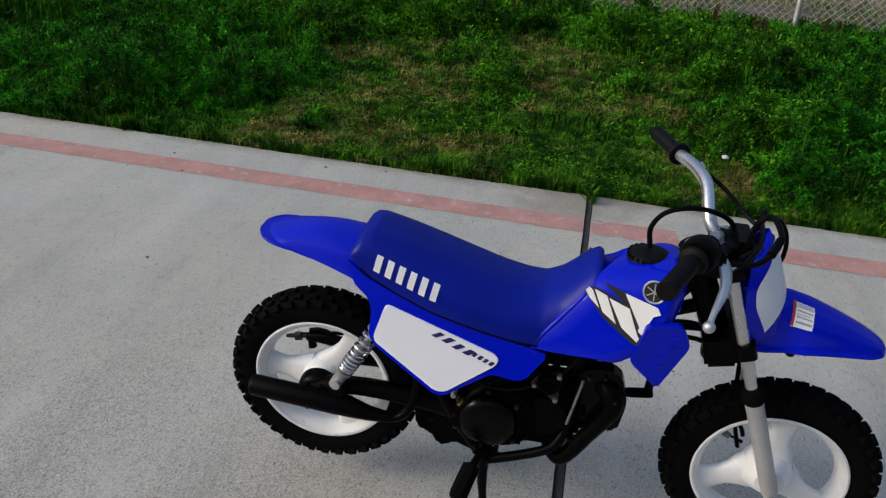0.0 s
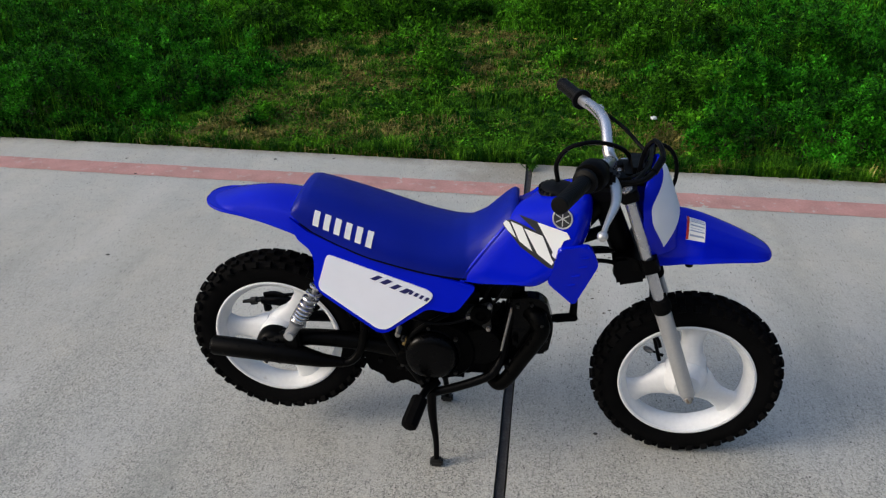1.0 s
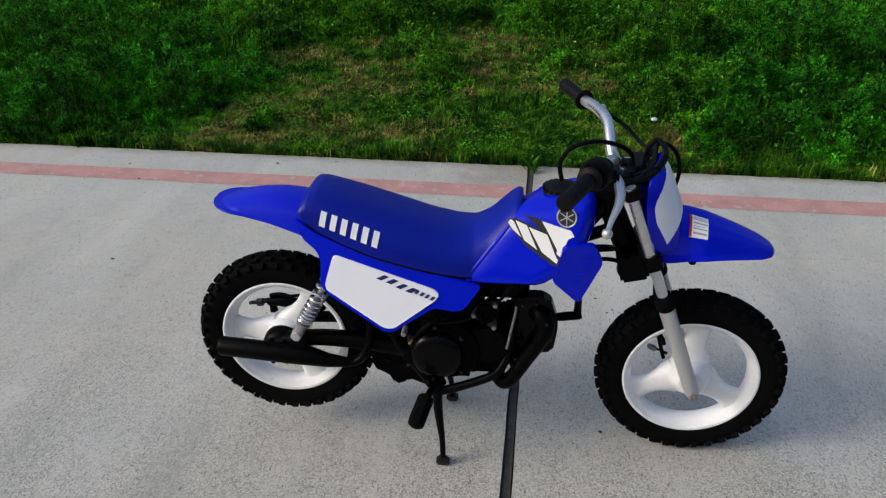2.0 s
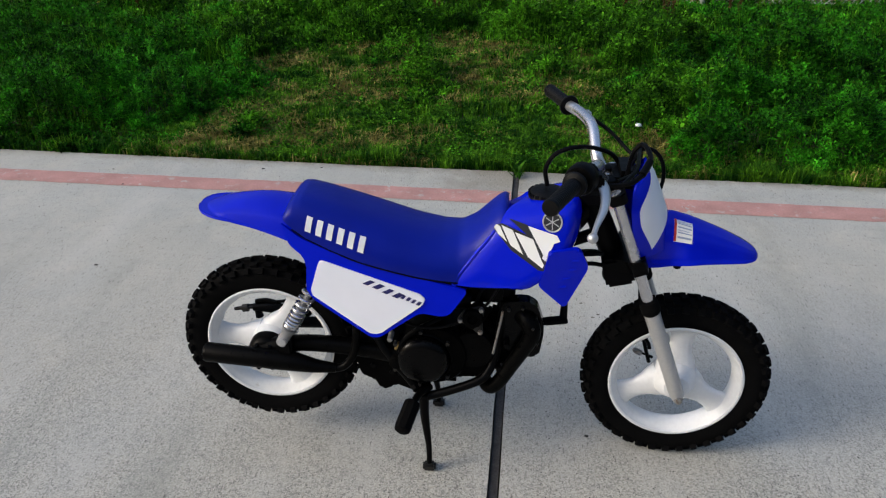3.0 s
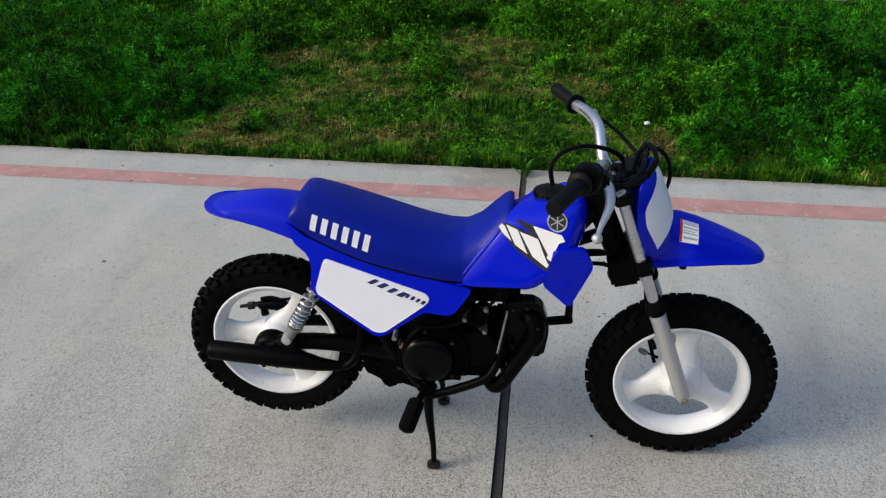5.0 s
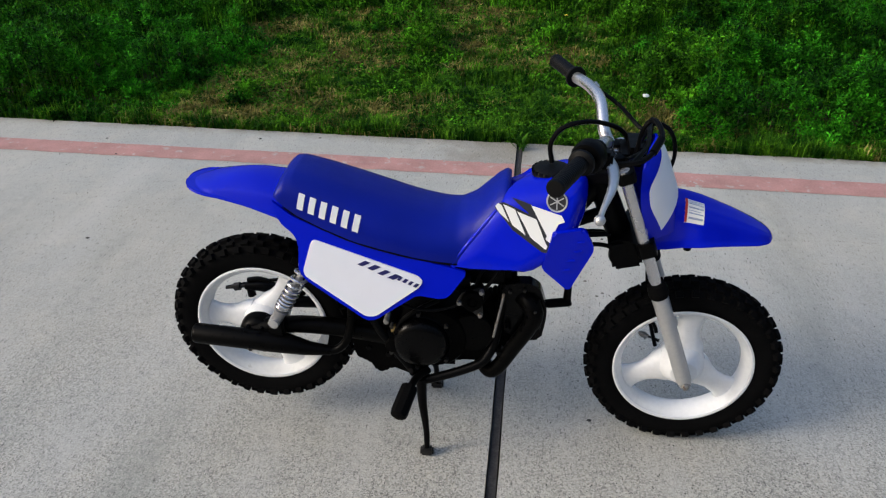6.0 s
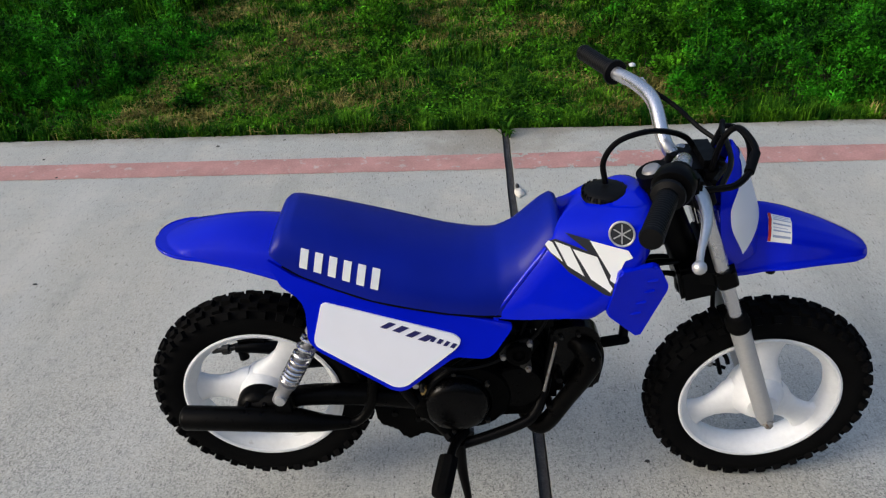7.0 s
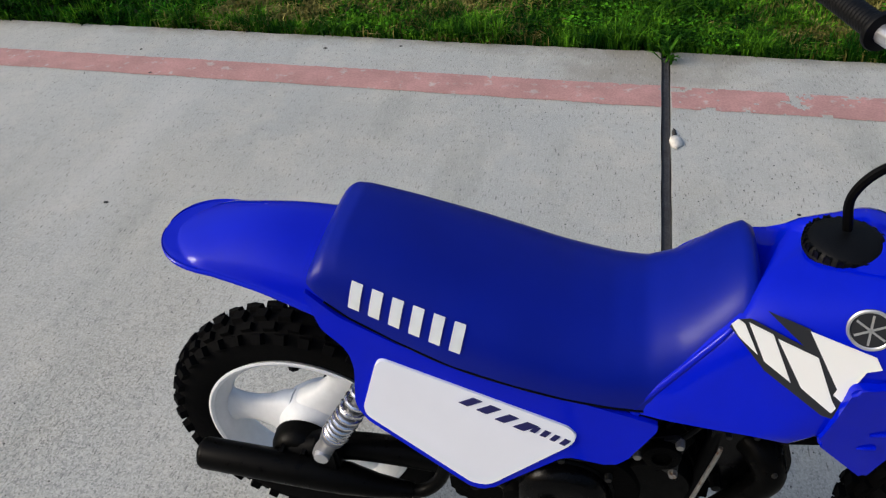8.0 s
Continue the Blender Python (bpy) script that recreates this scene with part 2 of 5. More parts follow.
def leaf_material(name, dark, light, scale=3.0, trans=0.15, patch=(0.4, 0.62)):
    """Foliage: each blade or leaf takes its own tint, and patches shift over the ground."""
    m = bpy.data.materials.new(name)
    m.use_nodes = True
    n, l = m.node_tree.nodes, m.node_tree.links
    p = n["Principled BSDF"]
    p.inputs["Roughness"].default_value = 0.6
    p.inputs["Specular IOR Level"].default_value = 0.05
    geo = n.new("ShaderNodeNewGeometry")
    t = n.new("ShaderNodeTexNoise")
    t.inputs["Scale"].default_value = scale
    l.new(geo.outputs["Position"], t.inputs["Vector"])
    r = n.new("ShaderNodeMapRange")
    r.inputs["From Min"].default_value, r.inputs["From Max"].default_value = patch
    l.new(t.outputs["Fac"], r.inputs["Value"])
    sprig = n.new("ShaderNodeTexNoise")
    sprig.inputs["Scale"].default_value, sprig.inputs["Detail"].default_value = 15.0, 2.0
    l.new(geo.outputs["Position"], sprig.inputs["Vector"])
    clump_tone = n.new("ShaderNodeMapRange")
    clump_tone.inputs["From Min"].default_value, clump_tone.inputs["From Max"].default_value = 0.4, 0.62
    l.new(sprig.outputs["Fac"], clump_tone.inputs["Value"])
    # a leaf's own tint, a clump mottle painted for shade between sprigs, its patch
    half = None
    for value, share in ((geo.outputs["Random Per Island"], 0.4), (clump_tone.outputs["Result"], 0.34), (r.outputs["Result"], 0.26)):
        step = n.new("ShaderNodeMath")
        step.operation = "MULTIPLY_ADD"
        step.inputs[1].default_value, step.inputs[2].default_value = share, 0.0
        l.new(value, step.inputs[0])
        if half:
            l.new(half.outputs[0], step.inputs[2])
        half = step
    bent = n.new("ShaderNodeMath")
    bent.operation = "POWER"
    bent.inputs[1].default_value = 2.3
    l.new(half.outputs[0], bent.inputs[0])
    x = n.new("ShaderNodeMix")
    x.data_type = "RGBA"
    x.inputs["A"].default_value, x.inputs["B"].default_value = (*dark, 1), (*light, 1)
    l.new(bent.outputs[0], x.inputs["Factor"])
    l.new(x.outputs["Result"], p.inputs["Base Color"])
    tr = n.new("ShaderNodeBsdfTranslucent")
    l.new(x.outputs["Result"], tr.inputs["Color"])
    mix = n.new("ShaderNodeMixShader")
    mix.inputs[0].default_value = trans
    l.new(p.outputs[0], mix.inputs[1])
    l.new(tr.outputs[0], mix.inputs[2])
    l.new(mix.outputs[0], n["Material Output"].inputs["Surface"])
    return m


CONCRETE = concrete_material()
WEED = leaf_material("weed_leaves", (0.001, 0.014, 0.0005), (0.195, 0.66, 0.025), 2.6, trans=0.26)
# deeper green leaf, darkened further so its colour carries shade from the gaps
DEEPSHADEWEED = leaf_material("deep_green_shaded_leaves", (0.0008, 0.007, 0.0005), (0.095, 0.58, 0.022), 3.0, trans=0.26)
GRASS = leaf_material("lawn_blades", (0.005, 0.044, 0.003), (0.17, 0.42, 0.019), 7.0, patch=(0.42, 0.58))
STRAW = leaf_material("dry_blades", (0.10, 0.09, 0.02), (0.52, 0.45, 0.14), 5.0)
DOCK = leaf_material("dock_stalks", (0.06, 0.028, 0.012), (0.13, 0.06, 0.03), 5.0)
PETAL = material("yellow_petals", (0.7, 0.55, 0.05), 0.6, vary=0.1)


def soil_material():
    """Green thatch in the verge, dry stony soil behind the fence."""
    m = material("verge_soil", (0.035, 0.032, 0.014), 0.95, vary=0.4, vscale=5, grain=0.3, gscale=60, bump=0.8, bscale=60)
    n, l = m.node_tree.nodes, m.node_tree.links
    p = n["Principled BSDF"]
    old = p.inputs["Base Color"].links[0].from_socket
    geo = n.new("ShaderNodeNewGeometry")
    sep = n.new("ShaderNodeSeparateXYZ")
    l.new(geo.outputs["Position"], sep.inputs[0])
    wob = n.new("ShaderNodeTexNoise")
    wob.inputs["Scale"].default_value = 1.5
    l.new(geo.outputs["Position"], wob.inputs["Vector"])
    add = n.new("ShaderNodeMath")
    l.new(sep.outputs["Y"], add.inputs[0])
    l.new(wob.outputs["Fac"], add.inputs[1])
    r = n.new("ShaderNodeMapRange")
    r.inputs["From Min"].default_value, r.inputs["From Max"].default_value = 5.7, 6.2
    l.new(add.outputs[0], r.inputs["Value"])
    dry = n.new("ShaderNodeTexNoise")
    dry.inputs["Scale"].default_value, dry.inputs["Detail"].default_value = 9.0, 8.0
    l.new(geo.outputs["Position"], dry.inputs["Vector"])
    ramp = n.new("ShaderNodeValToRGB")
    ramp.color_ramp.elements[0].position, ramp.color_ramp.elements[0].color = 0.35, (0.05, 0.06, 0.03, 1)
    ramp.color_ramp.elements[1].position, ramp.color_ramp.elements[1].color = 0.62, (0.18, 0.14, 0.095, 1)
    l.new(dry.outputs["Fac"], ramp.inputs[0])
    x = n.new("ShaderNodeMix")
    x.data_type = "RGBA"
    l.new(r.outputs["Result"], x.inputs["Factor"])
    l.new(old, x.inputs["A"])
    l.new(ramp.outputs[0], x.inputs["B"])
    l.new(x.outputs["Result"], p.inputs["Base Color"])
    return m


SOIL = soil_material()


# ---- mesh tools ----
def finish(name, bm, mat, smooth=True, sharp=38):
    bmesh.ops.recalc_face_normals(bm, faces=bm.faces)
    me = bpy.data.meshes.new(name)
    bm.to_mesh(me)
    bm.free()
    me.materials.append(mat)
    if smooth:
        me.polygons.foreach_set("use_smooth", [True] * len(me.polygons))
        me.set_sharp_from_angle(angle=radians(sharp))
    return me


def part(name, bm, mat, parent=None, label="", smooth=True, sharp=38):
    """One bmesh as one mesh object, under a thing or a part."""
    ob = new(name, finish(name, bm, mat, smooth, sharp))
    ob.parent = parent
    if label:
        tagged(ob, label)
    return ob


def thing(name, label, category, group="", kind=""):
    return tagged(new(name), label, category, group, kind)


def smoothstep(a, b, x):
    t = min(1, max(0, (x - a) / (b - a)))
    return t * t * (3 - 2 * t)


def curve_points(points, steps=6):
    """A smooth line through the points (Catmull-Rom)."""
    p = [Vector(q) for q in points]
    p = [p[0] * 2 - p[1], *p, p[-1] * 2 - p[-2]]
    out = []
    for i in range(1, len(p) - 2):
        for k in range(steps):
            t = k / steps
            a, b, c, d = p[i - 1], p[i], p[i + 1], p[i + 2]
            out.append(0.5 * ((2 * b) + (c - a) * t + (2 * a - 5 * b + 4 * c - d) * t * t + (3 * b - a - 3 * c + d) * t ** 3))
    return out + [p[-2]]


def tube(points, radius, seg=10, steps=6, bm=None, curved=True):
    """A round bar along a line; radius is one number or one for each point."""
    bm = bm or bmesh.new()
    line = curve_points(points, steps) if curved and len(points) > 2 else [Vector(q) for q in points]
    if not isinstance(radius, (tuple, list)):
        radius = [radius] * len(points)
    radii = [float(r) for r in np.interp(np.linspace(0, 1, len(line)), np.linspace(0, 1, len(radius)), radius)]
    rings, side = [], None
    for i, q in enumerate(line):
        way = (line[min(i + 1, len(line) - 1)] - line[max(i - 1, 0)]).normalized()
        if side is None:
            side = way.orthogonal().normalized()
        side = (side - way * side.dot(way)).normalized()
        up = way.cross(side)
        rings.append([bm.verts.new(q + radii[i] * (side * math.cos(a) + up * math.sin(a))) for a in [2 * math.pi * k / seg for k in range(seg)]])
    skin(bm, rings)
    return bm


def skin(bm, rings, closed=True, caps=True):
    for a, b in zip(rings, rings[1:]):
        n = len(a)
        for k in range(n if closed else n - 1):
            bm.faces.new((a[k], a[(k + 1) % n], b[(k + 1) % n], b[k]))
    if caps and closed:
        bm.faces.new(rings[0][::-1])
        bm.faces.new(rings[-1])


def loft(sections, bm=None, caps=True):
    bm = bm or bmesh.new()
    skin(bm, [[bm.verts.new(p) for p in s] for s in sections], caps=caps)
    return bm


def lathe(profile, centre, axis="y", seg=32, bm=None, closed=True):
    """A turned form: (radius, along) pairs round an axis through centre."""
    bm = bm or bmesh.new()
    rings = []
    c = Vector(centre)
    for r, h in profile:
        ring = []
        for k in range(seg):
            a = 2 * math.pi * k / seg
            if axis == "y":
                v = Vector((r * math.cos(a), h, r * math.sin(a)))
            elif axis == "z":
                v = Vector((r * math.cos(a), r * math.sin(a), h))
            else:
                v = Vector((h, r * math.cos(a), r * math.sin(a)))
            ring.append(bm.verts.new(c + v))
        rings.append(ring)
    if closed:
        skin(bm, rings + [rings[0]], caps=False)
    else:
        skin(bm, rings)
    return bm


def plate(outline, place, depth, bevel=0.0, seg=2, bm=None):
    """A flat outline (u, v) carried to space by place(u, v, d), with thickness and softened edges."""
    bm = bm or bmesh.new()
    a = [bm.verts.new(place(u, v, 0)) for u, v in outline]
    b = [bm.verts.new(place(u, v, depth)) for u, v in outline]
    n = len(a)
    top = bm.faces.new(a)
    bm.faces.new(b[::-1])
    for k in range(n):
        bm.faces.new((a[k], b[k], b[(k + 1) % n], a[(k + 1) % n]))
    if bevel:
        bmesh.ops.bevel(bm, geom=list(top.edges), offset=bevel, segments=seg, affect="EDGES", clamp_overlap=True)
    return bm


def rounded(points, radius, steps=4):
    """A closed outline with rounded corners."""
    out = []
    n = len(points)
    for i in range(n):
        p, q, r = (Vector(points[(i + k) % n]) for k in (-1, 0, 1))
        a, b = p - q, r - q
        d = min(radius, a.length * 0.45, b.length * 0.45)
        s, e = q + a.normalized() * d, q + b.normalized() * d
        for k in range(steps + 1):
            t = k / steps
            out.append(tuple((1 - t) ** 2 * s + 2 * t * (1 - t) * q + t * t * e))
    return out


def box(lo, hi, bevel=0.0, bm=None, m=None):
    bm = bm or bmesh.new()
    made = bmesh.ops.create_cube(bm, size=1)["verts"]
    lo, hi = Vector(lo), Vector(hi)
    for v in made:
        v.co = Vector(((lo + hi)[i] / 2 + v.co[i] * (hi - lo)[i] for i in range(3)))
        if m:
            v.co = m @ v.co
    if bevel:
        edges = {e for v in made for e in v.link_edges}
        bmesh.ops.bevel(bm, geom=list(edges), offset=bevel, segments=2, affect="EDGES", clamp_overlap=True)
    return bm


def moved(bm, m):
    bmesh.ops.transform(bm, matrix=m, verts=bm.verts)
    return bm


def sheet(name, verts, faces, mat, label, category, kind="stuff"):
    """Many small loose faces as one mesh."""
    me = bpy.data.meshes.new(name)
    me.vertices.add(len(verts))
    me.vertices.foreach_set("co", np.asarray(verts, np.float32).ravel())
    nf, k = faces.shape
    me.loops.add(nf * k)
    me.loops.foreach_set("vertex_index", faces.astype(np.int32).ravel())
    me.polygons.add(nf)
    me.polygons.foreach_set("loop_start", np.arange(0, nf * k, k, dtype=np.int32))
    me.update(calc_edges=True)
    me.materials.append(mat)
    return tagged(new(name, me), label, category, kind=kind)


# ---- ground ----
def edge_y(x):
    return 1.657 - 0.079 * x


def joint_x(y):
    return 0.057 + 0.0229 * y


def ground():
    bm = bmesh.new()
    n = 60
    span = np.sign(np.linspace(-1, 1, n + 1)) * np.abs(np.linspace(-1, 1, n + 1)) ** 3 * 600
    grid = [[bm.verts.new((x, y + 2, -0.035 + (0.03 * noise.noise((x * 0.7, y * 0.7, 0)) if y + 2 > 2.2 and abs(x) < 9 else 0))) for x in span] for y in span]
    for j in range(n):
        for i in range(n):
            bm.faces.new((grid[j][i], grid[j][i + 1], grid[j + 1][i + 1], grid[j + 1][i]))
    tagged(part("ground", bm, SOIL), "dark soil with thatch under the verge and dry stony soil beyond the fence", "ground", kind="structure")


def slab_outline(side):
    """One driveway slab, on one side of the joint; its verge edge is slightly ragged."""
    rng = random.Random(5 + side)
    half = 0.0125
    pts = []
    if side < 0:
        xs = np.linspace(-7, joint_x(1.65) - half, 240)
        pts += [(x, edge_y(x) + rng.uniform(-0.004, 0.004) + 0.008 * noise.noise((x * 3, 1, 0))) for x in xs]
        pts += [(joint_x(y) - half + rng.uniform(-0.001, 0.001), y) for y in np.linspace(1.6, -5, 80)]
        pts += [(-7, -5)]
    else:
        xs = np.linspace(7, joint_x(1.65) + half, 240)
        pts += [(x, edge_y(x) + rng.uniform(-0.004, 0.004) + 0.008 * noise.noise((x * 3, 4, 0))) for x in xs]
        pts += [(joint_x(y) + half + rng.uniform(-0.001, 0.001), y) for y in np.linspace(1.6, -5, 80)]
        pts += [(7, -5)]
    return pts


def driveway():
    drive = thing("driveway", "grey broom-finished concrete driveway with exposed sandy aggregate", "driveway", kind="structure")
    for side in (-1, 1):
        bm = plate(slab_outline(side), lambda u, v, d: (u, v, -d), 0.12, 0.004)
        part("slab", bm, CONCRETE, drive, smooth=True, sharp=30)
    bm = bmesh.new()
    rings = []
    for y in np.linspace(1.62, -5, 120):
        x, z = joint_x(y), -0.006 + 0.0015 * noise.noise((y * 9, 0, 0))
        rings.append([bm.verts.new(p) for p in ((x - 0.0095, y, z - 0.08), (x - 0.0095, y, z - 0.0015), (x - 0.004, y, z + 0.0008), (x + 0.003, y, z - 0.0006), (x + 0.0095, y, z), (x + 0.0095, y, z - 0.08))])
    skin(bm, rings)
    part("joint_board", bm, PLANK, drive, "dark weathered timber board set in the expansion joint", sharp=20)
    for side in (-1, 1):
        bm = bmesh.new()
        x0, x1 = (-7, joint_x(1.4) - 0.014) if side < 0 else (joint_x(1.4) + 0.014, 7)
        nx, ny = (1100, 16)
        rows = []
        for j in range(ny + 1):
            row = []
            for i in range(nx + 1):
                x = x0 + (x1 - x0) * i / nx
                y = 1.32 - 0.0737 * x + 0.12 * j / ny
                if j in (0, ny):
                    y += 0.005 * noise.noise((x * 8, j, 0)) + 0.004 * noise.noise((x * 40, j, 2)) + 0.003 * noise.noise((x * 120, j, 4))
                row.append(bm.verts.new((x, y, 0.0014)))
            rows.append(row)
        for j in range(ny):
            for i in range(nx):
                x = x0 + (x1 - x0) * (i + 0.5) / nx
                v = 0.12 * j / ny
                wear = noise.noise((x * 13, v * 26, 7)) + 0.5 * noise.noise((x * 42, v * 55, 3)) + 0.25 * noise.noise((x * 110, v * 110, 5))
                limit = 0.95 - 0.62 * math.exp(-((x - 0.38) / 0.36) ** 2) - (0.16 if j in (0, 1, ny - 2, ny - 1) else 0)
                if wear < limit:
                    bm.faces.new((rows[j][i], rows[j][i + 1], rows[j + 1][i + 1], rows[j + 1][i]))
        bmesh.ops.delete(bm, geom=[v for v in bm.verts if not v.link_faces], context="VERTS")
        part("painted_line", bm, RED, drive, "worn pinkish red painted line along the driveway edge", smooth=False)
    return drive


ground()
driveway()


# ---- verge ----
def value_noise(x, y, size, seed):
    """Smooth noise in 0..1 over the plan, for whole arrays."""
    g = np.random.RandomState(seed).rand(256, 256)
    u, v = x / size + 100.3, y / size + 100.7
    i, j = np.floor(u).astype(int), np.floor(v).astype(int)
    a, b = u - i, v - j
    a, b = a * a * (3 - 2 * a), b * b * (3 - 2 * b)
    i, j = i % 255, j % 255
    return (g[i, j] * (1 - a) + g[i + 1, j] * a) * (1 - b) + (g[i, j + 1] * (1 - a) + g[i + 1, j + 1] * a) * b


def tallness(x, y):
    """1 where the weeds stand high, 0 in the mown and dry patch."""
    wob = (value_noise(x, y, 0.5, 3) - 0.5) * 0.6 + (value_noise(x, y, 0.19, 4) - 0.5) * 0.7
    left = np.interp(y, [1.65, 1.87, 2.03, 2.4, 2.87, 3.18, 3.6, 4.0, 4.3, 4.55], [-1.95, -1.8, -1.64, -1.6, -1.5, -1.42, -1.35, -1.0, -0.5, 0.0])
    right = np.interp(y, [1.5, 1.6, 1.7, 1.81, 1.95, 2.22, 2.5, 2.97, 3.35, 3.6, 3.9, 4.2, 4.5], [1.9, 1.6, 1.35, 1.05, 0.85, 0.8, 0.7, 0.66, 0.5, 0.62, 0.3, 0.1, 0.0])
    inside = np.minimum(x - left + wob, right - x + wob)
    clump = np.clip((value_noise(x, y, 0.34, 8) - 0.66) * 4, 0, 1) * np.clip((y - 2.1) / 0.8, 0, 1) * 0.7
    return np.maximum(np.clip(0.5 - inside / 0.45, 0, 1), clump)


def canopy(x, y):
    t = tallness(x, y)
    lumps = 0.36 * value_noise(x, y, 0.42, 11) + 0.38 * value_noise(x, y, 0.17, 12) + 0.26 * value_noise(x, y, 0.08, 13)
    far = np.clip((y - 3.9) / 1.2, 0, 1)
    edge = np.clip((y - (1.657 - 0.079 * x)) / 0.25, 0.15, 1)
    return (0.02 + t * edge * (0.02 + 0.52 * lumps ** 2.7) * (1 - 0.82 * far * np.clip((x + 0.6) / 1.6, 0.1, 1))) * (1 - 0.2 * (1 - t))


def scatter(n, rng, near_bias=1.5, y_top=5.5):
    """Places in the verge, denser towards the driveway."""
    y = 1.5 + (y_top - 1.5) * rng.rand(n) ** near_bias
    x = rng.uniform(-1, 1, n) * (2.55 + 0.62 * (y - 1.5)) - 0.28 - 0.06 * (y - 1.5)
    keep = y > 1.657 - 0.079 * x + 0.006
    return x[keep], y[keep]


def quads(centre, along, across, fold=0.0, tip=0.35):
    """Leaf-like quads: base, two sides, tip."""
    n = len(centre)
    v = np.empty((n, 4, 3))
    v[:, 0] = centre - along * 0.5
    v[:, 1] = centre + along * 0.1 + across * 0.5
    v[:, 2] = centre + along * 0.5
    v[:, 3] = centre + along * 0.1 - across * 0.5
    v[:, 1:4:2, 2] += fold
    return v.reshape(-1, 3), np.arange(4 * n).reshape(n, 4)


def sprigs(name, x, y, rng, mat, label, m=18, big=1.0):
    """Sprigs of small leaves standing at the weeds' tops, with dark gaps between them."""
    n = len(x)
    grow = big * (1 + 0.16 * (y - 1.5))
    top = canopy(x, y) * rng.uniform(0.6, 1.15, n)
    az = rng.uniform(0, 2 * np.pi, (n, m))
    el = np.arcsin(rng.uniform(-0.1, 1.0, (n, m)))
    d = np.stack([np.cos(az) * np.cos(el), np.sin(az) * np.cos(el), np.sin(el) * 1.25], 2)
    reach = (0.034 * grow * rng.uniform(0.7, 1.3, n))[:, None] * rng.uniform(0.4, 1.0, (n, m))
    c = np.stack([x, y, top - 0.028], 1)[:, None, :] + d * reach[:, :, None]
    size = rng.uniform(0.011, 0.027, (n, m)) * grow[:, None]
    along = d * np.array([1, 1, 0.6]) + rng.normal(0, 0.25, (n, m, 3))
    along /= np.linalg.norm(along, axis=2)[:, :, None]
    across = np.stack([-np.sin(az), np.cos(az), rng.normal(0, 0.35, (n, m))], 2)
    v, f = quads(c.reshape(-1, 3), (along * size[:, :, None]).reshape(-1, 3), (across * (size * 0.46)[:, :, None]).reshape(-1, 3), 0.0008)
    sheet(name, v, f, mat, label, "weeds")


def weeds():
    rng = np.random.RandomState(21)
    x, y = scatter(50000, rng)
    bushy = np.clip((0.6 * value_noise(x, y, 0.105, 61) + 0.4 * value_noise(x, y, 0.24, 62) - 0.33) * 5, 0.06, 1)
    keep = rng.rand(len(x)) < np.clip(tallness(x, y) * 1.1 + 0.02, 0, 1) * bushy
    x, y = x[keep], y[keep]
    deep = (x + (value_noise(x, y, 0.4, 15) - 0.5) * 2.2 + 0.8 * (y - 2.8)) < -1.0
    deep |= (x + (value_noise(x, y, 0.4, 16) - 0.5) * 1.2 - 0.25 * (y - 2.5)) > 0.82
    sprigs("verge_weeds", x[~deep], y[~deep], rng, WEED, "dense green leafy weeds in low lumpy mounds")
    sprigs("dark_weeds", x[deep], y[deep], rng, DEEPSHADEWEED, "thick deep green feathery weeds, colour darkened for shade, with gaps between", 22, 0.86)
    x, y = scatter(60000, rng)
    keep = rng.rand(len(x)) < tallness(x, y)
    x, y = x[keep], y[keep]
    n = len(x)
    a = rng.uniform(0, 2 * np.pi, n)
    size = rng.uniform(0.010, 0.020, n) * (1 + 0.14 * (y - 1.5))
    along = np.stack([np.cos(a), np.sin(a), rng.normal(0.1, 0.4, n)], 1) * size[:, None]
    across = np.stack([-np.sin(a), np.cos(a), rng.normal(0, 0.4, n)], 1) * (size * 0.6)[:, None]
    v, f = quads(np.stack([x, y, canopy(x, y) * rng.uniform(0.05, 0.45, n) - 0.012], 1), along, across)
    # shade under the canopy is put into these leaves' darker colour
    sheet("weed_undergrowth", v, f, DEEPSHADEWEED, "sparse lower leaves under the weeds, coloured dark for shade", "weeds")


